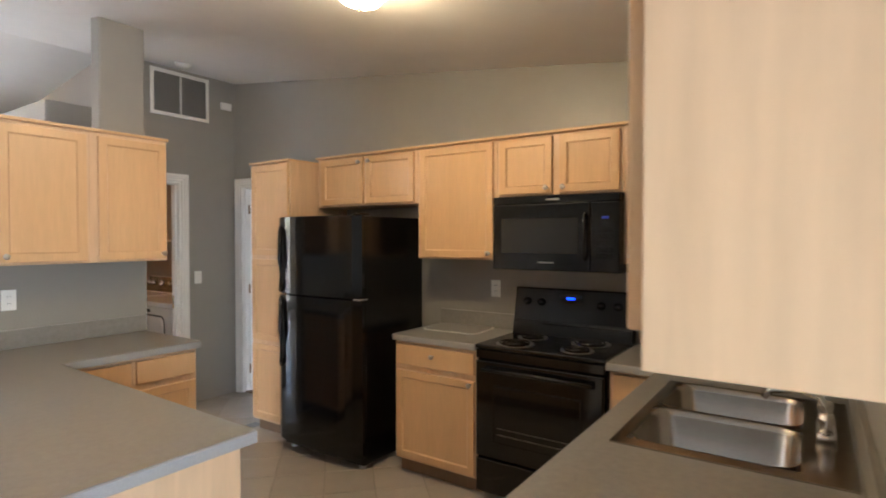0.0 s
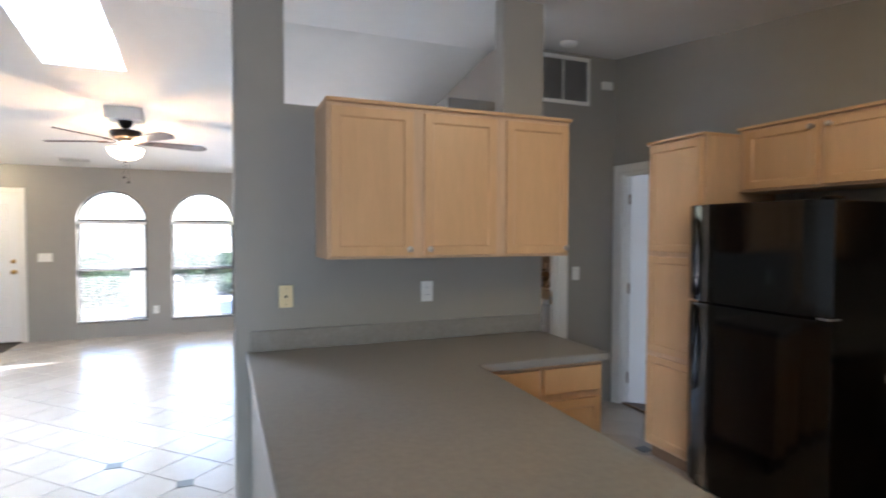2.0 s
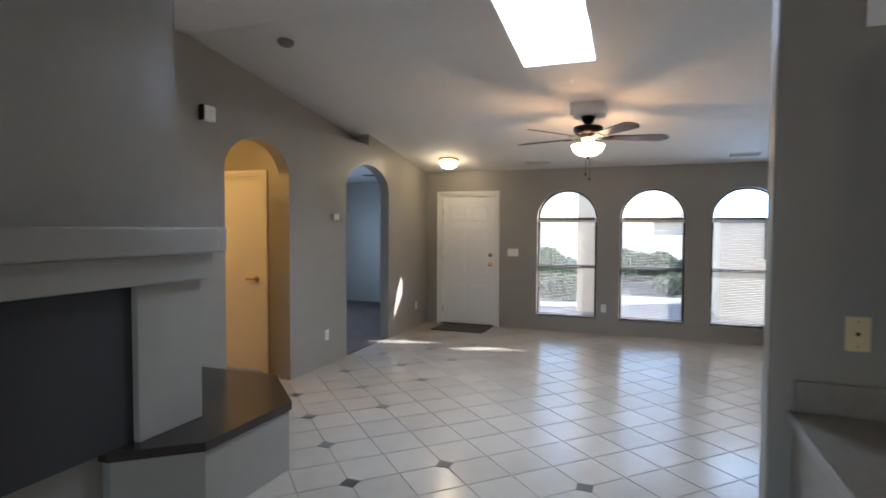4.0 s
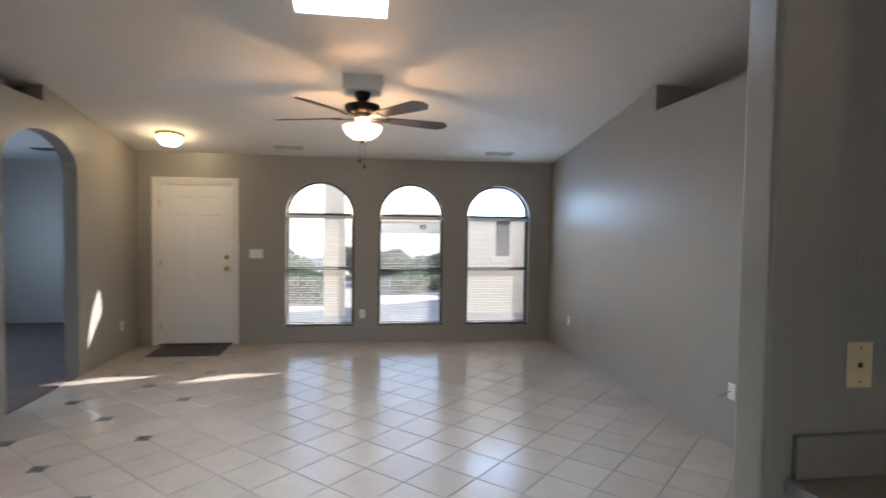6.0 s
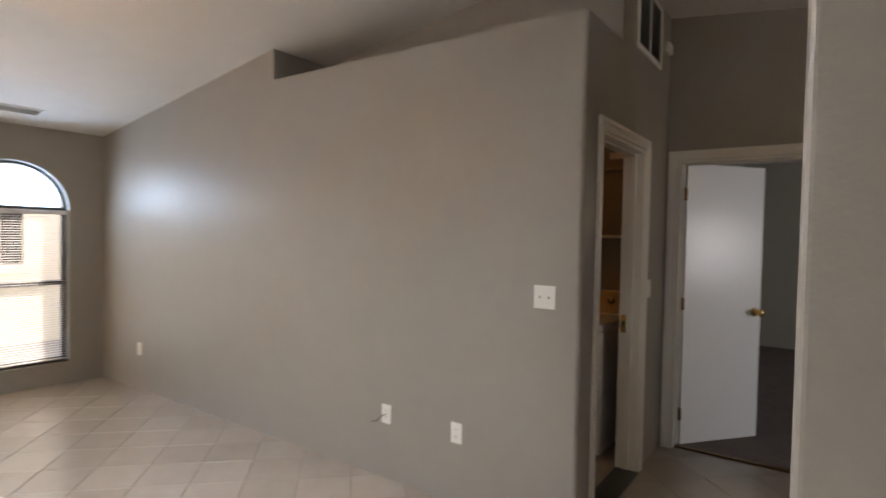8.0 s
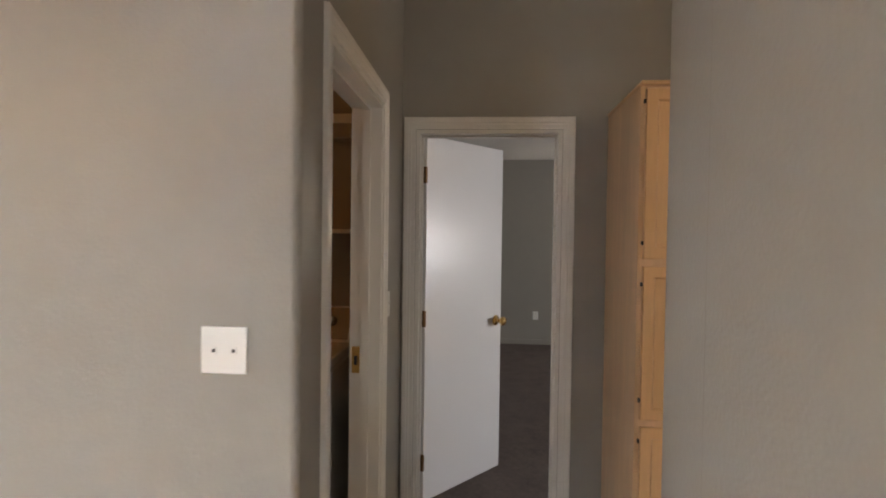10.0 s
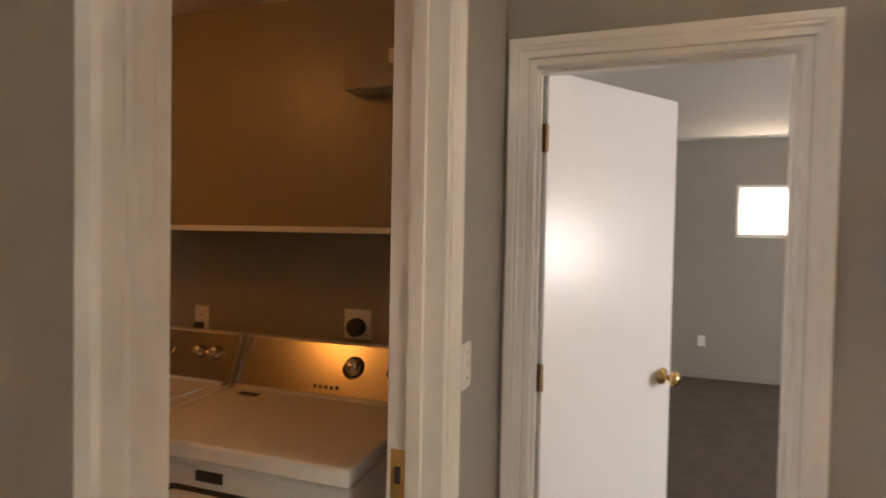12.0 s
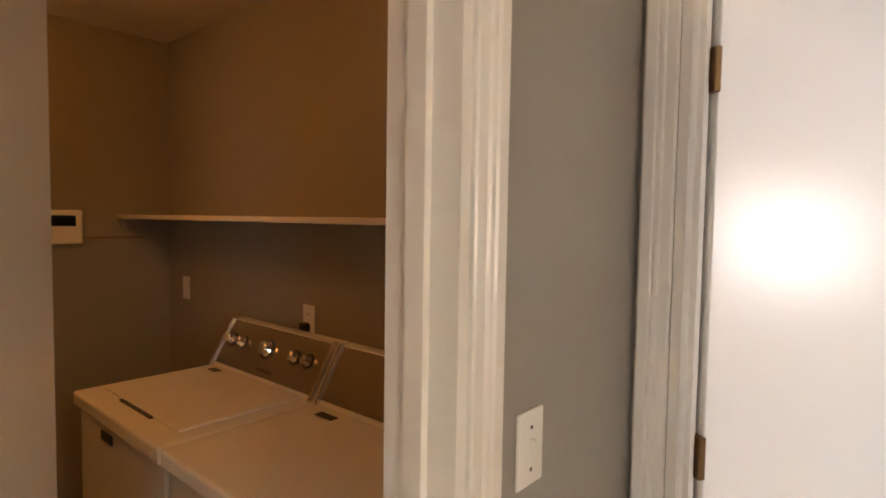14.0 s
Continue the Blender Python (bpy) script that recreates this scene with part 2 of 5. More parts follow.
def seg_y(bm, y0, y1, xa, xb, ba, bb, ta, tb):
    prism(bm, [(xa, y0, ba), (xb, y0, bb), (xb, y1, bb), (xa, y1, ba)], [(xa, y0, ta), (xb, y0, tb), (xb, y1, tb), (xa, y1, ta)])


def arch_z(u, spring, rise):
    return spring + rise * math.sqrt(max(0.0, 1 - u * u))


def wall_along(axis, p0, p1, spans, top, openings=()):
    """axis 'x': the wall runs along y, p0..p1 thick in x. openings: (a, b, bottom, spring, rise)."""
    bm = bmesh.new()
    seg = seg_x if axis == "x" else seg_y
    cuts = sorted(openings)
    for s0, s1 in spans:
        at = s0
        inner = [o for o in cuts if o[0] >= s0 - 1e-6 and o[1] <= s1 + 1e-6]
        for a, b, bottom, spring, rise in inner:
            if a > at:
                seg(bm, p0, p1, at, a, 0, 0, top(at), top(a))
            if bottom > 0:
                seg(bm, p0, p1, a, b, 0, 0, bottom, bottom)
            n = 24 if rise else 1
            for i in range(n):
                ua, ub = -math.cos(math.pi * i / n), -math.cos(math.pi * (i + 1) / n)
                ya, yb = (a + b) / 2 + ua * (b - a) / 2, (a + b) / 2 + ub * (b - a) / 2
                za, zb = (arch_z(ua, spring, rise), arch_z(ub, spring, rise)) if rise else (spring, spring)
                seg(bm, p0, p1, ya, yb, za, zb, top(ya), top(yb))
            at = b
        if s1 > at:
            seg(bm, p0, p1, at, s1, 0, 0, top(at), top(s1))
    return bm


def up(y):
    return ceil_z(y) + 0.03


# floors
structure("floor", add_box(bmesh.new(), LEFT_X - 1.6, EAST_X + 0.15, BACK_Y - 0.15, FRONT_Y + 0.15, -0.12, -0.004), M_GROUT, "beige ceramic tile floor laid diagonally with tan grout", "floor")

# front wall with three arched windows and the entrance
WINDOWS = [(-1.70, -0.83), (-0.513, 0.35), (0.668, 1.535)]
W_SILL, W_SPRING, W_RISE = 0.215, 1.66, 0.43
DOOR_F = (-3.235, -2.345)
structure("wall_front", wall_along("y", FRONT_Y, FRONT_Y + 0.16, [(LEFT_X - 0.13, RIGHT_X + 0.13)], lambda x: up(FRONT_Y) + 0.02,
          [(DOOR_F[0], DOOR_F[1], 0, 2.03, 0)] + [(a, b, W_SILL, W_SPRING, W_RISE) for a, b in WINDOWS]), M_WALL,
          "taupe painted wall with three arched window openings", "wall")

# right wall of the living room: ledge, then full height
bm = bmesh.new()
nose = [(RIGHT_X + 0.022 - 0.022 * math.sin(radians(15 * i)), HALL_Y + 0.022 - 0.022 * math.cos(radians(15 * i))) for i in range(7)]
outline = [(RIGHT_X + 0.13, HALL_Y)] + nose + [(RIGHT_X, 7.2), (RIGHT_X + 0.13, 7.2)]
prism(bm, [(x, y, 0) for x, y in outline], [(x, y, 2.585) for x, y in outline])
seg_x(bm, RIGHT_X, RIGHT_X + 0.13, 7.2, FRONT_Y, 0, 0, up(7.2), up(FRONT_Y))
structure("wall_living_east", bm, M_WALL, "tall taupe painted living room wall with a plant ledge", "wall")
bm = bmesh.new()
add_box(bm, RIGHT_X + 0.13, 2.37, HALL_Y, 7.2, 2.46, 2.583)
structure("ledge_east", bm, M_WALL, "taupe painted plant ledge above the wall", "ledge")
bm = bmesh.new()
seg_x(bm, 2.37, 2.45, HALL_Y + 0.13, RIDGE_Y, 2.44, 2.44, up(HALL_Y + 0.13), up(RIDGE_Y))
seg_x(bm, 2.37, 2.45, RIDGE_Y, 7.3, 2.44, 2.44, up(RIDGE_Y), up(7.3))
seg_y(bm, 7.2, 7.3, RIGHT_X + 0.13, 2.37, 2.44, 2.44, up(7.2), up(7.2))
structure("wall_niche_east", bm, M_WALL, "taupe painted back of the plant ledge recess", "wall")

# hall wall with the laundry door
LD = (2.085, 2.885)
bm = wall_along("y", HALL_Y, HALL_Y + 0.13, [(2.37, EAST_X)], lambda x: up(HALL_Y + 0.1), [(2.37, LD[1], 0, 2.05, 0)])
seg_y(bm, HALL_Y, HALL_Y + 0.13, RIGHT_X + 0.13, LD[0], 0, 0, 2.46, 2.46)
seg_y(bm, HALL_Y, HALL_Y + 0.13, LD[0], 2.37, 2.05, 2.05, 2.46, 2.46)
structure("wall_hall", bm, M_WALL, "taupe painted hall wall around the laundry doorway", "wall")

# east wall of kitchen and hall, with the bedroom door
BD = (4.03, 4.79)
structure("wall_east", wall_along("x", EAST_X, EAST_X + 0.12, [(SINK_Y - 0.12, HALL_Y + 0.13)], up,
          [(BD[0], BD[1], 0, 2.05, 0)]), M_WALL, "taupe painted kitchen and hall wall", "wall")

# sink wall, south walls and west walls that close the place
structure("wall_sink", wall_along("y", SINK_Y - 0.12, SINK_Y, [(0.66, EAST_X)], lambda x: up(SINK_Y)), M_WALL, "taupe painted wall behind the sink", "wall")
structure("wall_dining_east", wall_along("x", 0.66, 0.78, [(BACK_Y, SINK_Y - 0.12)], up), M_WALL, "taupe painted dining nook wall", "wall")
structure("wall_south", wall_along("y", BACK_Y - 0.12, BACK_Y, [(LEFT_X - 0.4, 0.78)], lambda x: up(BACK_Y), [(-2.4, -0.4, 0.02, 2.05, 0)]), M_WALL, "taupe painted wall with a wide glazed opening", "wall")

# west wall with two arches, and its ledge
ARCH1, ARCH2 = (5.33, 6.215), (7.31, 8.44)
bm = wall_along("x", LEFT_X - 0.13, LEFT_X, [(BACK_Y, ARCH2[0])], lambda y: 2.567, [(ARCH1[0], ARCH1[1], 0, 2.02, 0.31)])
n = 24
for i in range(n):
    ua, ub = -math.cos(math.pi * i / n), -math.cos(math.pi * (i + 1) / n)
    mid, half = sum(ARCH2) / 2, (ARCH2[1] - ARCH2[0]) / 2
    ya, yb = mid + ua * half, mid + ub * half
    ta, tb = (2.567, 2.567) if yb < 7.94 else (up(ya), up(yb))
    seg_x(bm, LEFT_X - 0.13, LEFT_X, ya, yb, arch_z(ua, 2.0, 0.32), arch_z(ub, 2.0, 0.32), ta, tb)
seg_x(bm, LEFT_X - 0.13, LEFT_X, ARCH2[1], FRONT_Y, 0, 0, up(ARCH2[1]), up(FRONT_Y))
structure("wall_west", bm, M_WALL, "taupe painted wall with two arched doorways", "wall")
bm = bmesh.new()
add_box(bm, -3.72, LEFT_X - 0.13, BACK_Y, 7.94, 2.45, 2.565)
structure("ledge_west", bm, M_WALL, "taupe painted plant ledge above the arches", "ledge")
bm = bmesh.new()
seg_x(bm, -3.8, -3.72, BACK_Y, RIDGE_Y, 2.44, 2.44, up(BACK_Y), up(RIDGE_Y))
seg_x(bm, -3.8, -3.72, RIDGE_Y, 8.02, 2.44, 2.44, up(RIDGE_Y), up(8.02))
seg_y(bm, 7.94, 8.02, -3.72, LEFT_X - 0.13, 2.44, 2.44, up(7.94), up(7.94))
structure("wall_niche_west", bm, M_WALL, "taupe painted back of the plant ledge recess", "wall")

# partition between kitchen and living room: low wall, two posts to the ceiling
POST_L, POST_R = (0.235, 0.485), (1.757, 2.045)
bm = bmesh.new()
for a, b in (POST_L, POST_R):
    pm = bmesh.new()
    prism(pm, [(a, PART_Y0, 0), (b, PART_Y0, 0), (b, PART_Y1, 0), (a, PART_Y1, 0)],
          [(a, PART_Y0, up(PART_Y0)), (b, PART_Y0, up(PART_Y0)), (b, PART_Y1, up(PART_Y1)), (a, PART_Y1, up(PART_Y1))])
    bmesh.ops.bevel(pm, geom=[e for e in pm.edges if abs(e.verts[0].co.z - e.verts[1].co.z) > 1], offset=0.015, segments=4, affect="EDGES", profile=0.5)
    tmp = bpy.data.meshes.new("tmp")
    pm.to_mesh(tmp)
    pm.free()
    bm.from_mesh(tmp)
    bpy.data.meshes.remove(tmp)
seg_y(bm, PART_Y0, PART_Y1, POST_L[1] - 0.012, POST_R[0] + 0.012, 0, 0, 2.19, 2.19)
structure("wall_partition", bm, M_WALL, "taupe painted partition wall with an opening above between two posts", "wall")
# knee wall under the counter
structure("wall_knee", add_box(bmesh.new(), 0.31, 0.42, 1.65, PART_Y0, 0, 0.872), M_WALL, "taupe painted knee wall under the counter", "wall")

# ceiling with the skylight shaft
SK = (-1.185, -0.585, 5.26, 6.41)
bm = bmesh.new()
CX0, CX1 = -3.95, EAST_X + 0.1


def slab(xa, xb, ya, yb, th=0.2):
    prism(bm, [(xa, ya, ceil_z(ya)), (xb, ya, ceil_z(ya)), (xb, yb, ceil_z(yb)), (xa, yb, ceil_z(yb))],
          [(xa, ya, ceil_z(ya) + th), (xb, ya, ceil_z(ya) + th), (xb, yb, ceil_z(yb) + th), (xa, yb, ceil_z(yb) + th)])


slab(CX0, CX1, BACK_Y - 0.1, RIDGE_Y)
slab(CX0, CX1, RIDGE_Y, SK[2])
slab(CX0, SK[0], SK[2], SK[3])
slab(SK[1], CX1, SK[2], SK[3])
slab(CX0, CX1, SK[3], FRONT_Y + 0.1)
structure("ceiling", bm, M_CEIL, "white textured vaulted ceiling with a skylight", "ceiling")

# ---- closing rooms: den, vestibule, bedroom, laundry ----
structure("floor_den", add_box(bmesh.new(), -6.9, LEFT_X - 0.02, 6.45, 11.6, -0.11, 0.006), M_CARPET, "taupe carpet in the den", "floor")
structure("wall_den", wall_along("x", -6.9, -6.8, [(4.0, 11.7)], lambda y: 2.46, [(7.8, 9.4, 0.75, 1.95, 0)]), M_WALL, "taupe painted den wall", "wall")
bm = wall_along("y", 6.35, 6.45, [(-6.8, LEFT_X - 0.13)], lambda x: 2.435, [(-4.72, -3.91, 0, 2.05, 0)])
structure("wall_vestibule_north", bm, M_WALL, "taupe painted wall around a closet door", "wall")
structure("wall_den_north", wall_along("y", 11.6, 11.7, [(-6.8, LEFT_X)], lambda x: 2.46), M_WALL, "taupe painted den wall", "wall")
structure("wall_den_east", wall_along("x", LEFT_X - 0.13, LEFT_X - 0.01, [(FRONT_Y + 0.16, 11.6)], lambda y: 2.46), M_WALL, "taupe painted den wall", "wall")
structure("wall_vestibule_west", wall_along("x", -5.35, -5.25, [(4.1, 6.35)], lambda y: 2.435), M_WALL, "taupe painted vestibule wall", "wall")
structure("wall_vestibule_south", wall_along("y", 4.0, 4.1, [(-5.35, LEFT_X - 0.13)], lambda x: 2.435), M_WALL, "taupe painted vestibule wall", "wall")
structure("ceiling_west", add_box(bmesh.new(), -6.9, LEFT_X - 0.131, 4.0, 11.7, 2.436, 2.448), M_CEIL, "white ceiling of the side rooms", "ceiling")

BX1, BY0, BY1, BZ = 8.2, -1.3, 4.93, 2.57
structure("floor_bedroom", add_box(bmesh.new(), EAST_X + 0.06, BX1 + 0.1, BY0, BY1 + 0.1, -0.11, 0.008), M_CARPET, "taupe carpet in the bedroom", "floor")
structure("wall_bedroom_east", wall_along("x", BX1, BX1 + 0.12, [(BY0, BY1 + 0.1)], lambda y: BZ + 0.05, [(2.3, 3.4, 1.535, 2.09, 0)]), M_WALL, "taupe painted bedroom wall with a small high window", "wall")
structure("wall_bedroom_north", wall_along("y", BY1, BY1 + 0.08, [(EAST_X + 0.12, BX1)], lambda x: BZ + 0.05), M_WALL, "taupe painted bedroom wall", "wall")
structure("wall_bedroom_south", wall_along("y", BY0 - 0.12, BY0, [(EAST_X, BX1)], lambda x: BZ + 0.05, [(3.75, 4.65, 0.95, 1.95, 0)]), M_WALL, "taupe painted bedroom wall with a wide window", "wall")
structure("wall_bedroom_west", wall_along("x", EAST_X, EAST_X + 0.12, [(BY0, SINK_Y - 0.12)], lambda y: BZ + 0.05), M_WALL, "taupe painted bedroom wall", "wall")
structure("ceiling_bedroom", add_box(bmesh.new(), EAST_X + 0.121, BX1 + 0.1, BY0 - 0.1, BY1 + 0.1, BZ, BZ + 0.05), M_CEIL, "white bedroom ceiling", "ceiling")
bm = add_box(bmesh.new(), BX1 - 0.012, BX1, BY0, BY1, 0.008, 0.075)
structure("baseboard", bm, M_WALL, "thin taupe baseboard along the bedroom wall", "baseboard")

LX1, LY1, LZ = 3.6, 7.45, 2.42
structure("wall_laundry_east", wall_along("x", LX1, LX1 + 0.1, [(HALL_Y + 0.13, LY1)], lambda y: LZ + 0.02), M_WALL, "taupe painted laundry wall", "wall")
structure("wall_laundry_north", wall_along("y", LY1, LY1 + 0.1, [(RIGHT_X + 0.13, LX1)], lambda x: LZ + 0.02), M_WALL, "taupe painted laundry wall", "wall")
structure("ceiling_laundry", add_box(bmesh.new(), RIGHT_X + 0.131, LX1 + 0.1, HALL_Y + 0.131, LY1 + 0.1, LZ, LZ + 0.035), M_CEIL, "white laundry ceiling", "ceiling")


# ---- trim and doors ----
def casing(name, axis, face, out, a, b, top, label):
    """Moulded casing round an opening a..b, on a wall face at `face`, standing out by sign `out`."""
    root = tagged(new(name), label, "door casing", kind="structure")
    prof = [(0.0, 0.0), (0.0, 0.008), (0.003, 0.0105), (0.021, 0.0115), (0.025, 0.0155), (0.031, 0.0165), (0.035, 0.0145), (0.039, 0.018), (0.058, 0.0185), (0.063, 0.015), (0.064, 0.0)]

    def at(u, z, d):
        return (face + out * d, u, z) if axis == "x" else (u, face + out * d, z)

    for nm, path in (("side_casing", lambda w: [(a - w, 0.0), (a - w, top + w)]), ("side_casing", lambda w: [(b + w, 0.0), (b + w, top + w)]),
                     ("head_casing", lambda w: [(a - w, top + w), (b + w, top + w)])):
        bm = bmesh.new()
        ends = [[], []]
        for w, d in prof:
            for k, (u, z) in enumerate(path(w + 0.006)):
                ends[k].append(at(u, z, d))
        prism(bm, ends[0], ends[1])
        part(nm, bm, M_TRIM, root)
    return root


def jamb(name, axis, p0, p1, a, b, top, label):
    """The lining of a doorway with its stop."""
    root = tagged(new(name), label, "door jamb", kind="structure")

    def bx(u0, u1, q0, q1, z0, z1):
        return box(q0, q1, u0, u1, z0, z1) if axis == "x" else box(u0, u1, q0, q1, z0, z1)

    mid = (p0 + p1) / 2
    part("side_lining", bx(a - 0.004, a + 0.016, p0 - 0.002, p1 + 0.002, 0, top - 0.016), M_TRIM, root)
    part("side_lining", bx(b - 0.016, b + 0.004, p0 - 0.002, p1 + 0.002, 0, top - 0.016), M_TRIM, root)
    part("head_lining", bx(a - 0.004, b + 0.004, p0 - 0.002, p1 + 0.002, top - 0.016, top + 0.004), M_TRIM, root)
    part("stop", bx(a + 0.016, a + 0.028, mid - 0.017, mid + 0.017, 0, top - 0.016), M_TRIM, root)
    part("stop", bx(b - 0.028, b - 0.016, mid - 0.017, mid + 0.017, 0, top - 0.016), M_TRIM, root)
    part("stop", bx(a + 0.028, b - 0.028, mid - 0.017, mid + 0.017, top - 0.028, top - 0.016), M_TRIM, root)
    return root


casing("trim_laundry_door", "y", HALL_Y, -1, LD[0], LD[1], 2.05, "white moulded casing round the laundry doorway")
jamb("door_frame_laundry", "y", HALL_Y, HALL_Y + 0.13, LD[0], LD[1], 2.05, "white painted laundry door jamb")
casing("trim_bedroom_door", "x", EAST_X, -1, BD[0], BD[1], 2.05, "white moulded casing round the bedroom doorway")
jamb("door_frame_bedroom", "x", EAST_X, EAST_X + 0.12, BD[0], BD[1], 2.05, "white painted bedroom door jamb")
casing("trim_front_door", "y", FRONT_Y, -1, DOOR_F[0], DOOR_F[1], 2.03, "white moulded casing round the front door")
jamb("door_frame_front", "y", FRONT_Y, FRONT_Y + 0.16, DOOR_F[0], DOOR_F[1], 2.03, "white painted front door jamb")
casing("trim_closet_door", "y", 6.35, -1, -4.72, -3.91, 2.05, "cream casing round the closet door")
jamb("door_frame_closet", "y", 6.35, 6.45, -4.72, -3.91, 2.05, "cream closet door jamb")


def knob_bm(side=1, m=None):
    m = m or Matrix()
    q = m @ Matrix.Rotation(radians(90 * side), 4, "X")
    return lathe([(0.0, 0.0), (0.033, 0.0), (0.033, 0.006), (0.02, 0.012), (0.012, 0.016), (0.011, 0.036), (0.02, 0.042), (0.028, 0.052), (0.0285, 0.062), (0.022, 0.072), (0.0, 0.076)], 20, None, q)


def slab_door(name, label, w, h, m, mat_leaf, panels=(), knob=True, lever=False):
    """A door leaf in local x 0..w (hinge at 0), y -0.035..0, z 0..h."""
    root = thing(name, label, "door", at=m)
    bm = box(0, w, -0.036, 0, 0, h, 0.002, 1)
    part("leaf", bm, mat_leaf, root)
    for x0, x1, z0, z1 in panels:
        for y, s in ((-0.036, -1), (0.0, 1)):
            pm = bmesh.new()
            rings = []
            for ins, dep in ((0.0, 0.0), (0.012, 0.006), (0.024, 0.002), (0.05, 0.0045)):
                rings.append([(x0 + ins, y + s * dep, z0 + ins), (x1 - ins, y + s * dep, z0 + ins), (x1 - ins, y + s * dep, z1 - ins), (x0 + ins, y + s * dep, z1 - ins)])
            vs = [[pm.verts.new(p) for p in r] for r in rings]
            for ra, rb in zip(vs, vs[1:]):
                for i in range(4):
                    pm.faces.new((ra[i], ra[(i + 1) % 4], rb[(i + 1) % 4], rb[i]))
            pm.faces.new(vs[-1])
            part("panel", pm, mat_leaf, root)
    if knob:
        for s, y in ((1, -0.036), (-1, 0.0)):
            part("knob", knob_bm(s, Matrix.Translation((w - 0.056, y, 0.948))), M_BRASS, root, "polished brass knob", True)
        part("latch_plate", box(w - 0.001, w + 0.0015, -0.03, -0.006, 0.918, 0.978), M_BRASS, root)
    if lever:
        bm = lathe([(0.0, 0.0), (0.03, 0.0), (0.028, 0.008), (0.011, 0.012), (0.011, 0.045), (0.0, 0.047)], 18, None, Matrix.Translation((w - 0.07, -0.036, 0.97)) @ Matrix.Rotation(radians(90), 4, "X"))
        tube([(w - 0.07, -0.075, 0.97), (w - 0.12, -0.078, 0.972), (w - 0.18, -0.075, 0.965)], 0.009, 10, bm)
        part("lever_handle", bm, M_BRASS, root, "brass lever handle", True)
    for z in (0.22, 1.02, h - 0.22):
        part("hinge", box(-0.012, 0.004, -0.04, 0.002, z - 0.045, z + 0.045, 0.002, 1), M_OLDBRASS, root, "dull bronze hinge")
    return root


# bedroom door, half open into the bedroom
ang = math.degrees(math.atan2(4.335 - 4.765, 4.12 - 3.575))
slab_door("bedroom_door", "plain white slab door standing half open with a brass knob", 0.697, 2.03, pose(3.548, 4.773, 0.012, 0, 0, ang), M_DOOR)
# laundry door, half open into the laundry
slab_door("laundry_door", "plain white slab door standing half open into the laundry", 0.755, 2.02, pose(2.104, 5.0, 0.012, 0, 0, 50.5), M_DOOR)
part("strike_plate", box(LD[1] - 0.0175, LD[1] - 0.0155, HALL_Y + 0.088, HALL_Y + 0.122, 0.89, 1.005), M_BRASS, bpy.data.objects["door_frame_laundry"], "polished brass strike plate")
part("strike_hole", box(LD[1] - 0.0185, LD[1] - 0.017, HALL_Y + 0.098, HALL_Y + 0.113, 0.925, 0.965), M_SLOT, bpy.data.objects["door_frame_laundry"])
# closet door in the vestibule
slab_door("closet_door", "cream slab door with a brass lever, closed", 0.775, 2.02, pose(-4.703, 6.40, 0.012), M_DOOR, knob=False, lever=True)
# front door
fw = DOOR_F[1] - DOOR_F[0] - 0.036
pw = (fw - 0.33) / 2
fpan = [(0.12, 0.12 + pw, z0, z1) for z0, z1 in ((0.2, 0.62), (0.78, 1.5), (1.62, 1.86))] + [(fw - 0.12 - pw, fw - 0.12, z0, z1) for z0, z1 in ((0.2, 0.62), (0.78, 1.5), (1.62, 1.86))]
fd = slab_door("front_door", "white six-panel front door, closed, with brass deadbolt", fw, 1.995, pose(DOOR_F[0] + 0.018, FRONT_Y + 0.06, 0.014), M_DOOR, fpan, knob=True)
part("deadbolt", lathe([(0.0, 0), (0.03, 0), (0.028, 0.012), (0.012, 0.014), (0.011, 0.03), (0, 0.031)], 18, None, Matrix.Translation((fw - 0.065, -0.036, 1.09)) @ Matrix.Rotation(radians(90), 4, "X")), M_BRASS, fd, "brass deadbolt", True)
structure("threshold", box(DOOR_F[0], DOOR_F[1], FRONT_Y - 0.015, FRONT_Y + 0.16, -0.002, 0.012, 0.003, 1), M_BRONZE, "dark metal threshold under the front door", "threshold")
structure("threshold_laundry", box(LD[0] + 0.016, LD[1] - 0.016, HALL_Y - 0.02, HALL_Y + 0.13, -0.003, 0.008, 0.003, 1), M_SLATE, "dark stone threshold in the laundry doorway", "threshold")
structure("threshold_bedroom", box(EAST_X + 0.035, EAST_X + 0.065, BD[0] + 0.016, BD[1] - 0.016, -0.003, 0.012, 0.003, 1), M_OLDBRASS, "dull metal carpet strip in the bedroom doorway", "threshold")
dm = thing("door_mat", "dark grey rectangular door mat before the front door", "mat")
part("mat", box(-3.16, -2.36, 9.22, 9.78, 0.0, 0.012, 0.004, 1), M_MAT, dm)


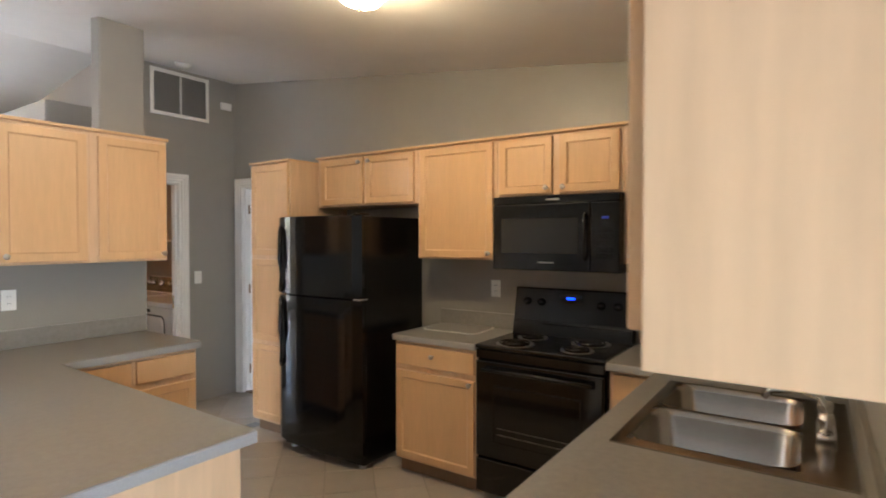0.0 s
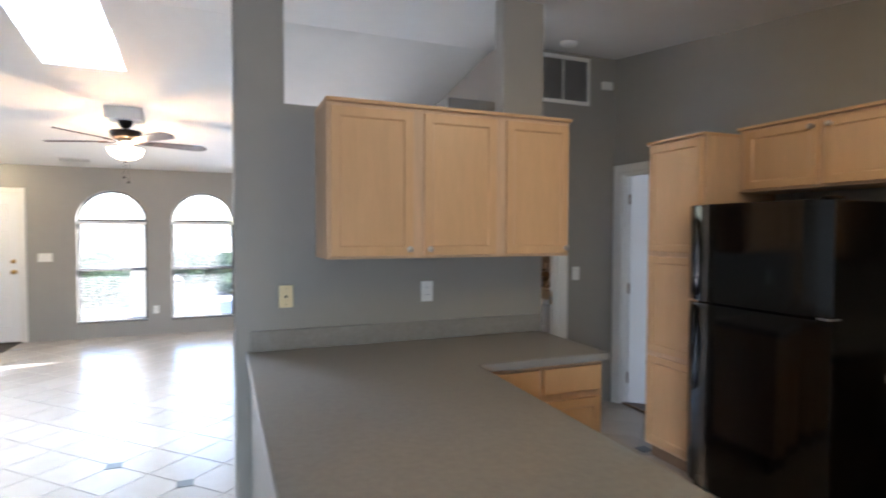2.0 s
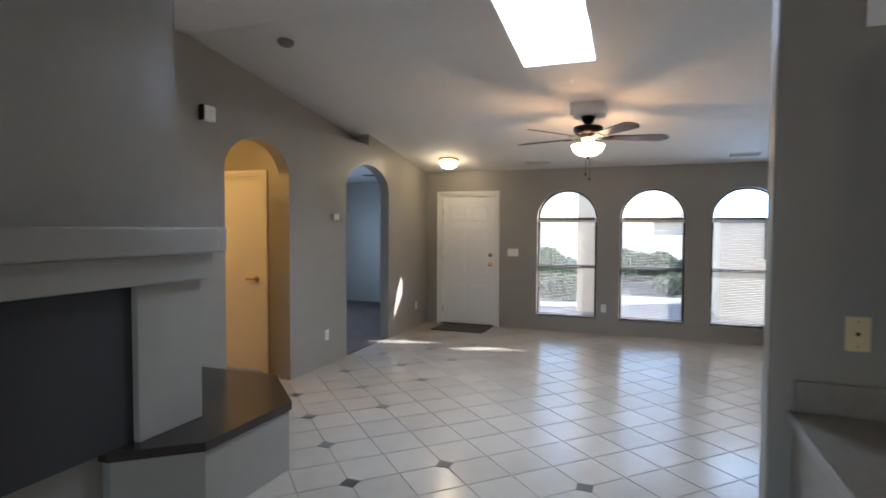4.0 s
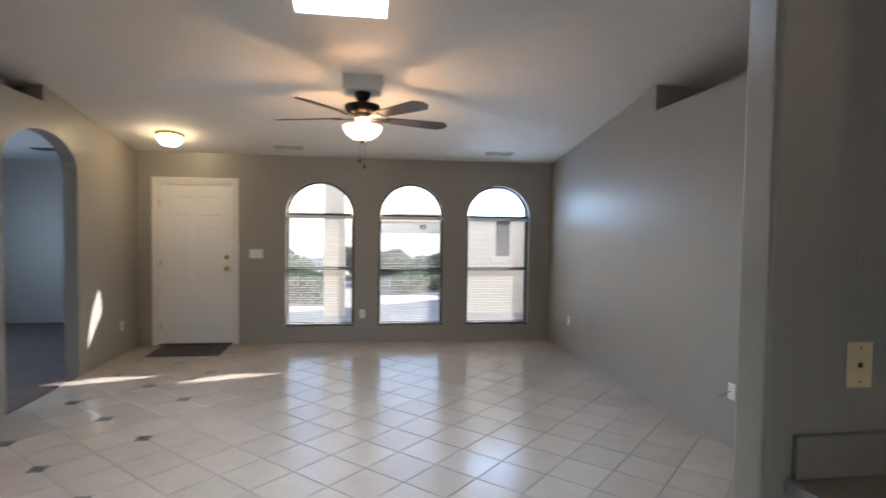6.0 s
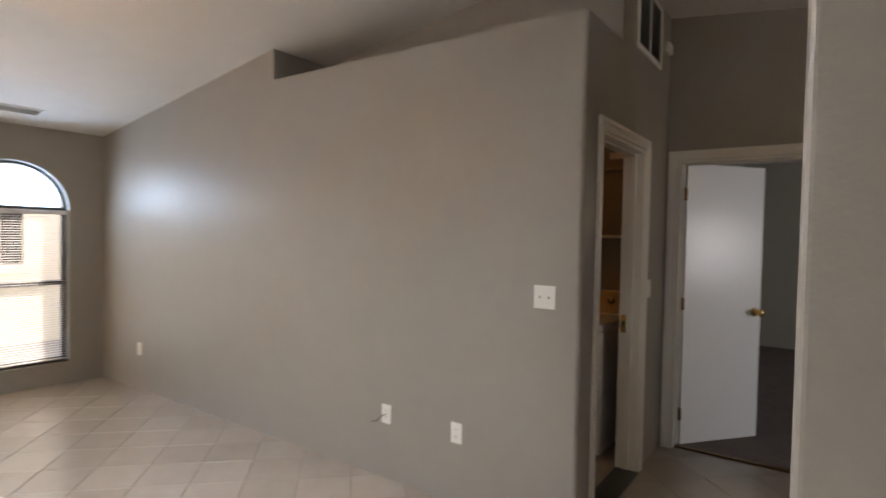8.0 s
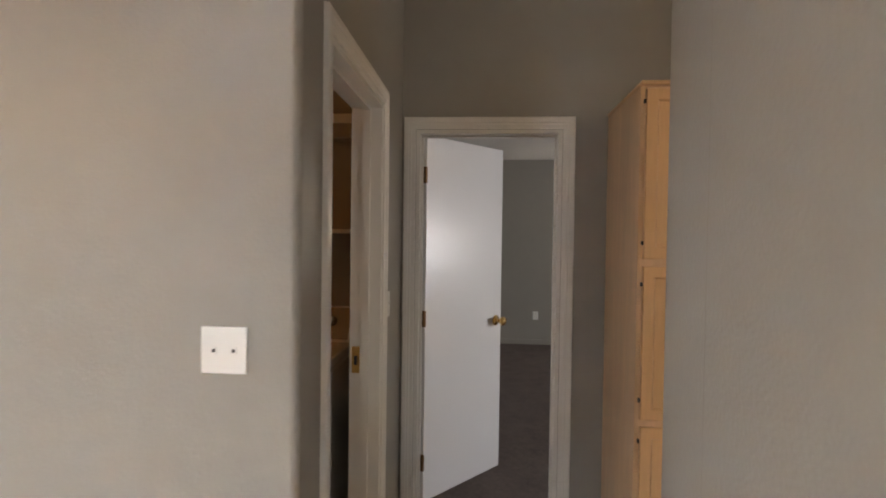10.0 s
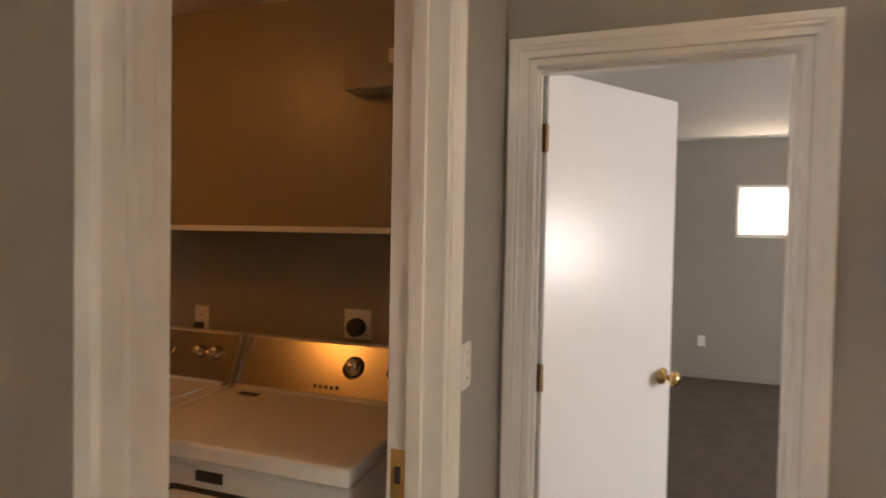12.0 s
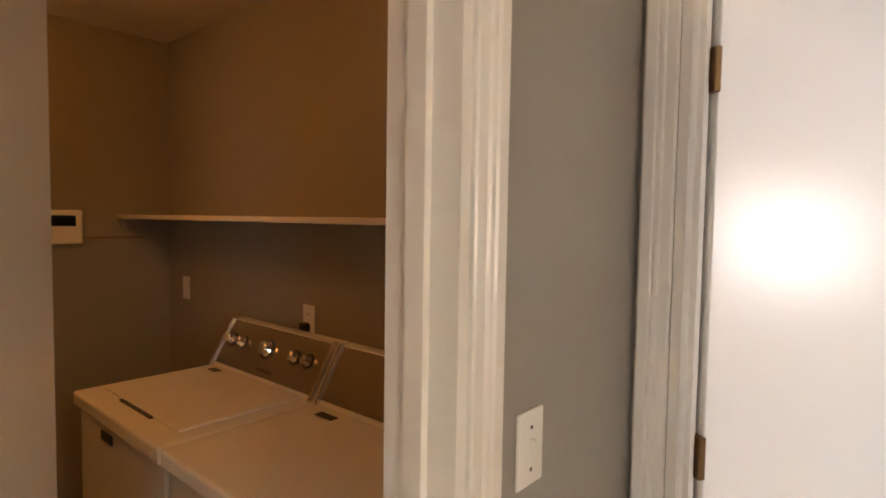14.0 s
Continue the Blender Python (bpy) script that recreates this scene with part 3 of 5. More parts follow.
# ---- windows ----
def arched_window(name, a, b):
    root = tagged(new(name), "arched bronze-framed window with white slatted blinds", "window", "front windows", "structure")
    y0, y1 = FRONT_Y + 0.085, FRONT_Y + 0.125
    mid, half = (a + b) / 2, (b - a) / 2
    fr = 0.034
    part("jamb_frame", box(a, a + fr, y0, y1, W_SILL, W_SPRING), M_FRAME, root)
    part("jamb_frame", box(b - fr, b, y0, y1, W_SILL, W_SPRING), M_FRAME, root)
    part("sill_frame", box(a + fr, b - fr, y0, y1, W_SILL, W_SILL + fr), M_FRAME, root)
    part("transom", box(a + fr, b - fr, y0 - 0.005, y1, W_SPRING - 0.02, W_SPRING + 0.025), M_FRAME, root)
    part("meeting_rail", box(a + fr, b - fr, y0 - 0.01, y1, 0.945, 0.988), M_FRAME, root)
    bm = bmesh.new()
    n = 28
    for i in range(n):
        t0, t1 = math.pi * i / n, math.pi * (i + 1) / n
        ring = []
        for t in (t0, t1):
            c, s = math.cos(t), math.sin(t)
            ring.append([(mid + (half - k) * c, y, W_SPRING + 0.0 + (W_RISE - k) * s) for k, y in ((0, y0), (fr * 0.7, y0), (fr * 0.7, y1), (0, y1))])
        prism(bm, ring[0], ring[1])
    part("arch_frame", bm, M_FRAME, root)
    for z0, z1 in ((W_SILL + fr, 0.945), (0.988, W_SPRING - 0.02)):
        g = part("pane", box(a + fr, b - fr, y0 + 0.018, y0 + 0.022, z0, z1), M_GLASS, root)
        g.visible_shadow = False
    bm = bmesh.new()
    ring = [(mid + (half - fr * 0.7) * math.cos(math.pi * i / n), W_SPRING + 0.025 + (W_RISE - fr * 0.7 - 0.025) * math.sin(math.pi * i / n)) for i in range(n + 1)]
    prism(bm, [(x, y0 + 0.018, z) for x, z in ring], [(x, y0 + 0.022, z) for x, z in ring])
    part("pane", bm, M_GLASS, root).visible_shadow = False
    part("sill", box(a, b, FRONT_Y - 0.012, y0, W_SILL - 0.018, W_SILL, 0.004, 1), M_WALL, root)
    # blinds
    bl = tagged(new(name.replace("window", "window_blind")), "white horizontal slatted blind, lowered and open", "window blind", "front blinds")
    part("headrail", box(a + 0.012, b - 0.012, y0 - 0.05, y0 - 0.015, W_SPRING - 0.045, W_SPRING - 0.005, 0.003, 1), M_SLATW, bl)
    z = W_SILL + 0.05
    sm = None
    while z < W_SPRING - 0.055:
        if sm is None:
            s = part("slat", prism(bmesh.new(), [(a + 0.018, -0.0122, -0.0012), (a + 0.018, 0.0, 0.0022), (a + 0.018, 0.0122, 0.0008), (a + 0.018, 0.0, 0.001)], [(b - 0.018, -0.0122, -0.0012), (b - 0.018, 0.0, 0.0022), (b - 0.018, 0.0122, 0.0008), (b - 0.018, 0.0, 0.001)]), M_SLATW, bl)
            sm = s.data
        else:
            s = new("slat", sm)
            s.parent = bl
        s.location = (0, y0 - 0.033, z)
        z += 0.0225
    part("bottom_rail", box(a + 0.018, b - 0.018, y0 - 0.045, y0 - 0.02, W_SILL + 0.012, W_SILL + 0.028, 0.003, 1), M_SLATW, bl)
    bm = bmesh.new()
    for x in (a + 0.15, b - 0.15):
        tube([(x, y0 - 0.033, W_SILL + 0.02), (x, y0 - 0.033, W_SPRING - 0.04)], 0.0012, 6, bm)
    part("cords", bm, M_SLATW, bl)


for i, (a, b) in enumerate(WINDOWS):
    arched_window("window_%d" % (i + 1), a, b)


def plain_window(name, axis, p0, p1, a, b, z0, z1, label, blind):
    root = tagged(new(name), label, "window", kind="structure")
    mid = (p0 + p1) / 2

    def bx(u0, u1, q0, q1, w0, w1, bev=0.0):
        return box(q0, q1, u0, u1, w0, w1, bev, 1) if axis == "x" else box(u0, u1, q0, q1, w0, w1, bev, 1)

    for u0, u1, w0, w1 in ((a, a + 0.04, z0, z1), (b - 0.04, b, z0, z1), (a + 0.04, b - 0.04, z0, z0 + 0.04), (a + 0.04, b - 0.04, z1 - 0.04, z1), ((a + b) / 2 - 0.02, (a + b) / 2 + 0.02, z0 + 0.04, z1 - 0.04)):
        part("window_frame", bx(u0, u1, mid - 0.02, mid + 0.02, w0, w1), M_SLATW, root)
    part("pane", bx(a + 0.04, b - 0.04, mid - 0.003, mid + 0.003, z0 + 0.04, z1 - 0.04), M_GLASS, root).visible_shadow = False
    if blind:
        bl = tagged(new("window_blind_" + name), "white horizontal slatted blind, lowered", "window blind")
        s = None
        z = z0 + 0.03
        q = p0 + blind
        while z < z1 - 0.03:
            if s is None:
                first = part("slat", bx(a + 0.02, b - 0.02, -0.012, 0.012, -0.0009, 0.0009), M_SLATW, bl)
                s = first
            else:
                s = new("slat", first.data)
                s.parent = bl
            s.location = (q, 0, z) if axis == "x" else (0, q, z)
            s.rotation_euler = (0, radians(35), 0) if axis == "x" else (radians(35), 0, 0)
            z += 0.0225


plain_window("window_bedroom", "x", BX1, BX1 + 0.12, 2.3, 3.4, 1.535, 2.09, "small high white-framed bedroom window with blinds", 0.03)
plain_window("window_bedroom_south", "y", BY0 - 0.12, BY0, 3.75, 4.65, 0.95, 1.95, "white-framed bedroom window", 0)
plain_window("window_patio", "y", BACK_Y - 0.12, BACK_Y, -2.4, -0.4, 0.02, 2.05, "white-framed sliding glass patio door", 0)
# skylight
root = tagged(new("skylight"), "flat rectangular acrylic skylight pane in a white frame", "skylight", kind="structure")
bm = bmesh.new()
zs = [ceil_z(SK[2]) + 0.19, ceil_z(SK[3]) + 0.19]
prism(bm, [(SK[0], SK[2], zs[0]), (SK[1], SK[2], zs[0]), (SK[1], SK[3], zs[1]), (SK[0], SK[3], zs[1])],
      [(SK[0], SK[2], zs[0] + 0.008), (SK[1], SK[2], zs[0] + 0.008), (SK[1], SK[3], zs[1] + 0.008), (SK[0], SK[3], zs[1] + 0.008)])
M_ACRYL = bpy.data.materials.new("milky_acrylic")
M_ACRYL.use_nodes = True
_nt = M_ACRYL.node_tree
_tr = _nt.nodes.new("ShaderNodeBsdfTranslucent")
_tr.inputs["Color"].default_value = (0.9, 0.92, 0.95, 1)
_nt.links.new(_tr.outputs[0], _nt.nodes["Material Output"].inputs["Surface"])
part("pane", bm, M_ACRYL, root)

# ---- kitchen ----
def knob_small(x, z, parent, y=-0.02):
    bm = lathe([(0.0, 0), (0.008, 0), (0.007, 0.012), (0.014, 0.018), (0.016, 0.025), (0.011, 0.03), (0, 0.031)], 14, None, Matrix.Translation((x, y, z)) @ Matrix.Rotation(radians(90), 4, "X"))
    part("knob", bm, M_NICKEL, parent, "satin nickel knob", True)


def shaker(x0, x1, z0, z1, rail=0.056, t=0.02):
    bm = add_box(bmesh.new(), x0, x1, -t, -0.001, z0, z1)
    bmesh.ops.bevel(bm, geom=[e for e in bm.edges if max(v.co.y for v in e.verts) < -t + 1e-5], offset=0.004, segments=2, affect="EDGES", profile=0.5)
    bm.faces.ensure_lookup_table()
    front = max(bm.faces, key=lambda f: -f.calc_center_median().y * 10 + f.calc_area())
    if rail:
        bmesh.ops.inset_region(bm, faces=[front], thickness=rail, depth=0)
        bmesh.ops.inset_region(bm, faces=[front], thickness=0.013, depth=-0.0085)
        bmesh.ops.inset_region(bm, faces=[front], thickness=0.004, depth=0.001)
    return bm


def cabinet(name, label, m, w, d, z0, z1, fronts, group, crown=False, kick=False, side_mat=None):
    """fronts: (kind, x0, x1, z0, z1, knob x, knob z). The front is the plane y = 0, seen from -y."""
    root = thing(name, label, "cabinet", group, m)
    part("body", box(0, w, 0, d, z0 + (0.1 if kick else 0), z1, 0.0015, 1), side_mat or M_WOODX, root)
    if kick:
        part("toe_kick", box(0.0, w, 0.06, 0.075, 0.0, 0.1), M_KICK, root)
    for kind, x0, x1, fz0, fz1, kx, kz in fronts:
        f = part("door" if kind == "door" else "drawer_front", shaker(x0, x1, fz0, fz1, 0.056 if kind == "door" else 0), M_WOOD, root)
        if kx is not None:
            knob_small(kx, kz, f)
    if crown:
        part("crown", box(-0.004, w + 0.004, -0.026, d, z1, z1 + 0.018, 0.004, 2), M_WOOD, root, "thin maple top moulding")
    return root


E_WALL = lambda y, x: pose(x, y, 0, 0, 0, -90)
UPG, BASEG = "maple wall cabinets", "maple base cabinets"
UX = 3.125
ud = EAST_X - UX - 0.002
cabinet("wall_cabinet", "short maple wall cabinet with two doors above the fridge", E_WALL(3.323, UX), 0.984, ud, 1.776, 2.15,
        [("door", 0.05, 0.485, 1.79, 2.135, 0.455, 2.10), ("door", 0.515, 0.955, 1.79, 2.135, 0.55, 2.10)], UPG, True)
cabinet("wall_cabinet", "maple wall cabinet with one wide door beside the microwave", E_WALL(2.337, UX), 0.615, ud, 1.4, 2.15,
        [("door", 0.025, 0.59, 1.412, 2.135, 0.565, 1.445)], UPG, True)
cabinet("wall_cabinet", "short maple wall cabinet with two doors above the microwave", E_WALL(1.72, UX), 0.776, ud, 1.79, 2.15,
        [("door", 0.02, 0.365, 1.803, 2.135, 0.335, 1.835), ("door", 0.41, 0.755, 1.803, 2.135, 0.44, 1.835)], UPG, True)
cabinet("wall_cabinet", "narrow maple wall cabinet with one door beside the corner", E_WALL(0.942, UX), 0.305, ud, 1.4, 2.15,
        [("door", 0.022, 0.29, 1.412, 2.135, 0.045, 1.445)], UPG, True)
# diagonal corner cabinet
cr = thing("corner_cabinet", "diagonal maple corner wall cabinet with one door", "cabinet", UPG)
cyb, cxl = SINK_Y + 0.33, 2.77
poly = [(UX, 0.635), (EAST_X - 0.002, 0.635), (EAST_X - 0.002, SINK_Y + 0.002), (cxl, SINK_Y + 0.002), (cxl, cyb)]
part("body", prism(bmesh.new(), [(x, y, 1.4) for x, y in poly], [(x, y, 2.15) for x, y in poly]), M_WOODX, cr)
part("crown", prism(bmesh.new(), [(x, y, 2.151) for x, y in [(UX - 0.02, 0.635), (EAST_X - 0.002, 0.635), (EAST_X - 0.002, SINK_Y + 0.002), (cxl, SINK_Y + 0.002), (cxl, cyb + 0.025)]],
                    [(x, y, 2.168) for x, y in [(UX - 0.02, 0.635), (EAST_X - 0.002, 0.635), (EAST_X - 0.002, SINK_Y + 0.002), (cxl, SINK_Y + 0.002), (cxl, cyb + 0.025)]]), M_WOOD, cr)
dw = math.hypot(UX - cxl, 0.635 - cyb)
cdoor = part("door", shaker(0.035, dw - 0.035, 1.412, 2.135), M_WOOD, cr)
cdoor.matrix_local = pose(UX, 0.635, 0, 0, 0, -180 + math.degrees(math.atan2(0.635 - cyb, UX - cxl)))
knob_small(dw - 0.07, 1.445, cdoor)

# pantry
pan = cabinet("pantry_cabinet", "tall maple pantry cabinet with three stacked doors", E_WALL(3.795, 2.855), 0.468, EAST_X - 2.857, 0.0, 2.114,
              [("door", 0.02, 0.448, 1.405, 2.1, 0.42, 1.45), ("door", 0.02, 0.448, 0.74, 1.375, 0.42, 1.33), ("door", 0.02, 0.448, 0.125, 0.71, 0.42, 0.66)], "", True, True)
for z in (1.47, 2.05, 1.3, 0.82, 0.65, 0.2):
    part("hinge", box(0.012, 0.02, -0.014, -0.001, z - 0.008, z + 0.008), M_SLOT, pan)

# base cabinets on the range wall
BXF = 2.9
cabinet("base_cabinet", "maple base cabinet with a drawer above one door", E_WALL(2.355, BXF), 0.62, EAST_X - BXF - 0.002, 0.0, 0.874,
        [("drawer", 0.02, 0.61, 0.722, 0.852, 0.31, 0.80), ("door", 0.02, 0.61, 0.115, 0.685, 0.585, 0.665)], BASEG, False, True)
cabinet("base_cabinet", "narrow maple base cabinet with a drawer beside the range", E_WALL(0.945, BXF), 0.3, EAST_X - BXF - 0.002, 0.0, 0.874,
        [("drawer", 0.025, 0.275, 0.722, 0.852, None, 0), ("door", 0.025, 0.275, 0.115, 0.685, None, 0)], BASEG, False, True)
# sink run
S_WALL = lambda x, y: pose(x, y, 0, 0, 0, 180)
cabinet("base_cabinet", "maple sink base cabinet with two doors", S_WALL(2.72, 0.645), 0.98, 0.69, 0.0, 0.70,
        [("door", 0.03, 0.475, 0.12, 0.68, 0.44, 0.64), ("door", 0.505, 0.95, 0.12, 0.68, 0.54, 0.64)], BASEG, False, True)
cabinet("base_cabinet", "maple base cabinet with a drawer above one door", S_WALL(1.735, 0.645), 0.885, 0.69, 0.0, 0.874,
        [("drawer", 0.03, 0.855, 0.722, 0.852, 0.44, 0.8), ("door", 0.03, 0.43, 0.115, 0.685, 0.39, 0.66), ("door", 0.455, 0.855, 0.115, 0.685, 0.5, 0.66)], BASEG, False, True)

# wall cabinets on the partition
PY = 3.502
cabinet("wall_cabinet", "maple wall cabinet with two doors hung on the partition", pose(0.64, PY, 0), 0.915, PART_Y0 - PY - 0.002, 1.398, 2.148,
        [("door", 0.016, 0.43, 1.412, 2.128, 0.405, 1.445), ("door", 0.488, 0.897, 1.412, 2.128, 0.513, 1.445)], UPG, True)
cabinet("wall_cabinet", "maple wall cabinet with one door hung on the partition", pose(1.556, PY, 0), 0.448, PART_Y0 - PY - 0.002, 1.398, 2.148,
        [("door", 0.042, 0.436, 1.412, 2.128, 0.41, 1.445)], UPG, True)
# base cabinets below the partition counter and peninsula
cabinet("base_cabinet", "maple base cabinet with a drawer above one door", pose(1.635, 3.2, 0), 0.375, 0.62, 0.0, 0.874,
        [("drawer", 0.015, 0.36, 0.722, 0.852, None, 0), ("door", 0.015, 0.36, 0.115, 0.685, None, 0)], BASEG, False, True)
cabinet("base_cabinet", "maple base cabinet with a drawer above one door", pose(1.24, 3.2, 0), 0.394, 0.62, 0.0, 0.874,
        [("drawer", 0.015, 0.38, 0.722, 0.852, None, 0), ("door", 0.015, 0.38, 0.115, 0.685, None, 0)], BASEG, False, True)
pen = thing("peninsula_cabinet", "maple peninsula base cabinet with a plain end panel", "cabinet", BASEG)
part("body", box(0.422, 1.205, 1.615, 3.82, 0.1, 0.874, 0.002, 1), M_WOODX, pen)
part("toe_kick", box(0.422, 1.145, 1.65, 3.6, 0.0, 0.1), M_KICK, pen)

# sink-wall upper cabinet close to the path
cabinet("wall_cabinet", "pale maple wall cabinet with its end panel exposed", S_WALL(1.30, 0.226), 0.60, 0.274, 1.406, 2.15,
        [("door", 0.02, 0.285, 1.445, 2.135, None, 0), ("door", 0.305, 0.583, 1.445, 2.135, None, 0)], UPG, True)


# countertops
def countertop(name, label, polys, splash):
    root = thing(name, label, "countertop")
    for poly in polys:
        bm = prism(bmesh.new(), [(x, y, 0.876) for x, y in poly], [(x, y, 0.915) for x, y in poly])
        part("top", bm, M_LAM, root)
    for x0, x1, y0, y1 in splash:
        part("backsplash", box(x0, x1, y0, y1, 0.915, 1.022, 0.004, 2), M_LAM, root)
    return root


def edge_strip(root, x0, x1, y0, y1):
    part("edge_band", box(x0, x1, y0, y1, 0.8755, 0.9135, 0.003, 1), M_LAMEDGE, root, "paler laminate edge band")


c1 = countertop("countertop", "grey-brown speckled laminate countertop beside the range", [[(2.876, 1.732), (EAST_X - 0.002, 1.732), (EAST_X - 0.002, 2.362), (2.876, 2.362)]],
                [(EAST_X - 0.022, EAST_X - 0.002, 1.732, 2.362)])
edge_strip(c1, 2.869, 2.876, 1.732, 2.362)
SX0, SX1, SY0, SY1 = 1.83, 2.63, 0.06, 0.575
c2 = countertop("countertop", "grey-brown speckled laminate countertop round the sink",
                [[(2.84, 0.69), (EAST_X - 0.002, 0.69), (EAST_X - 0.002, 0.945), (2.84, 0.945)], [(0.72, SY1), (EAST_X - 0.002, SY1), (EAST_X - 0.002, 0.69), (0.72, 0.69)],
                 [(0.72, SINK_Y), (EAST_X - 0.002, SINK_Y), (EAST_X - 0.002, SY0), (0.72, SY0)], [(0.72, SY0), (SX0, SY0), (SX0, SY1), (0.72, SY1)],
                 [(SX1, SY0), (EAST_X - 0.002, SY0), (EAST_X - 0.002, SY1), (SX1, SY1)]],
                [(EAST_X - 0.022, EAST_X - 0.002, SINK_Y + 0.02, 0.945), (0.72, EAST_X - 0.002, SINK_Y, SINK_Y + 0.02)])
edge_strip(c2, 2.833, 2.84, 0.697, 0.945)
edge_strip(c2, 0.72, 2.84, 0.69, 0.697)
c3 = countertop("countertop", "grey-brown speckled laminate peninsula countertop, L-shaped",
                [[(0.297, 1.58), (1.24, 1.58), (1.275, 3.165), (1.275, 3.826), (0.297, 3.826)], [(1.275, 3.165), (2.02, 3.165), (2.02, 3.826), (1.275, 3.826)]],
                [(0.31, 2.02, PART_Y0 - 0.02, PART_Y0)])
edge_strip(c3, 0.29, 0.297, 1.573, 3.826)
edge_strip(c3, 0.297, 1.24, 1.573, 1.58)
edge_strip(c3, 1.28, 2.02, 3.158, 3.165)

# glass cutting board
gb = thing("cutting_board", "grey glass cutting board with a pale rim on the counter", "cutting board", at=pose(3.27, 2.1, 0.916, 0, 0, 3))
def rounded(w, h, r, z0, z1, n=6):
    pts = []
    for cx, cy, a0 in ((w / 2 - r, h / 2 - r, 0), (-w / 2 + r, h / 2 - r, 90), (-w / 2 + r, -h / 2 + r, 180), (w / 2 - r, -h / 2 + r, 270)):
        for i in range(n + 1):
            a = radians(a0 + 90 * i / n)
            pts.append((cx + r * math.cos(a), cy + r * math.sin(a)))
    return prism(bmesh.new(), [(x, y, z0) for x, y in pts], [(x, y, z1) for x, y in pts])
part("rim", rounded(0.31, 0.42, 0.05, 0, 0.006), M_PLATE, gb, "pale rounded rim")
part("board", rounded(0.29, 0.4, 0.045, 0.006, 0.008), M_LAM, gb)

# sink
sk = thing("kitchen_sink", "double-bowl stainless steel sink set into the counter", "sink")
bm = bmesh.new()
def bowl_ring(x0, x1, y0, y1, r, z, n=6):
    pts = []
    for cx, cy, a0 in ((x1 - r, y1 - r, 0), (x0 + r, y1 - r, 90), (x0 + r, y0 + r, 180), (x1 - r, y0 + r, 270)):
        for i in range(n + 1):
            a = radians(a0 + 90 * i / n)
            pts.append((cx + r * math.cos(a), cy + r * math.sin(a), z))
    return pts
def loft(bm, rings, cap=True):
    vs = [[bm.verts.new(p) for p in r] for r in rings]
    n = len(vs[0])
    for a, b in zip(vs, vs[1:]):
        for i in range(n):
            bm.faces.new((a[i], a[(i + 1) % n], b[(i + 1) % n], b[i]))
    if cap:
        bm.faces.new(vs[-1])
    return vs
mx = (SX0 + SX1) / 2
for x0, x1 in ((SX0 + 0.02, mx - 0.015), (mx + 0.015, SX1 - 0.02)):
    b = bmesh.new()
    loft(b, [bowl_ring(x0 - 0.006, x1 + 0.006, 0.108, 0.566, 0.075, 0.9215), bowl_ring(x0, x1, 0.113, 0.56, 0.07, 0.917), bowl_ring(x0 + 0.006, x1 - 0.006, 0.119, 0.554, 0.07, 0.9),
             bowl_ring(x0 + 0.012, x1 - 0.012, 0.125, 0.548, 0.07, 0.78), bowl_ring(x0 + 0.035, x1 - 0.035, 0.148, 0.525, 0.06, 0.755)])
    part("bowl", b, M_STEEL, sk, "", True)
    part("drain", lathe([(0, 0.757), (0.03, 0.757), (0.04, 0.759), (0.042, 0.756)], 20, None, Matrix.Translation(((x0 + x1) / 2, 0.35, 0))), M_CHROME, sk, "", True)
b = bmesh.new()
x0, x1 = SX0 - 0.04, SX1 + 0.01
xs, ys = [x0, SX0 + 0.014, mx - 0.009, mx + 0.009, SX1 - 0.014, x1], [-0.018, 0.107, 0.567, 0.598]
for i in range(5):
    for j in range(3):
        if j == 1 and i in (1, 3):
            continue
        add_box(b, xs[i], xs[i + 1], ys[j], ys[j + 1], 0.9152, 0.9205)
part("rim", b, M_STEEL, sk)
fa = thing("faucet", "low chrome kitchen faucet on the sink's back rim", "faucet")
part("base", box(2.13, 2.33, 0.02, 0.075, 0.9206, 0.945, 0.012, 3), M_CHROME, fa, "", True)
part("spout", tube([(2.23, 0.047, 0.94), (2.23, 0.047, 1.0), (2.23, 0.065, 1.035), (2.23, 0.12, 1.05), (2.23, 0.2, 1.035), (2.23, 0.22, 1.01)], 0.012, 12), M_CHROME, fa, "", True)
for x in (2.15, 2.31):
    part("handle", lathe([(0, 0), (0.02, 0), (0.018, 0.02), (0.024, 0.045), (0.02, 0.06), (0, 0.063)], 14, None, Matrix.Translation((x, 0.048, 0.944))), M_CHROME, fa, "", True)

# refrigerator
fr = thing("refrigerator", "gloss black top-freezer refrigerator", "refrigerator")
FY0, FY1 = 2.518, 3.318
part("body", box(2.785, 3.42, FY0 + 0.005, FY1 - 0.005, 0.03, 1.685, 0.008, 2), M_BLACKTEX, fr)
def bulged(y0, y1, z0, z1):
    n = 14
    out = []
    for i in range(n + 1):
        y = y0 + (y1 - y0) * i / n
        u = 2 * i / n - 1
        out.append((2.735 - 0.032 * (1 - u ** 4) + (0.02 if abs(u) > 0.99 else 0), y))
    pts = [(2.78, y0)] + out + [(2.78, y1)]
    bm = prism(bmesh.new(), [(x, y, z0) for x, y in pts], [(x, y, z1) for x, y in pts])
    bmesh.ops.bevel(bm, geom=[e for e in bm.edges if abs(e.verts[0].co.z - e.verts[1].co.z) < 1e-5 and e.calc_length() < 0.2], offset=0.006, segments=2, affect="EDGES", profile=0.5)
    return bm
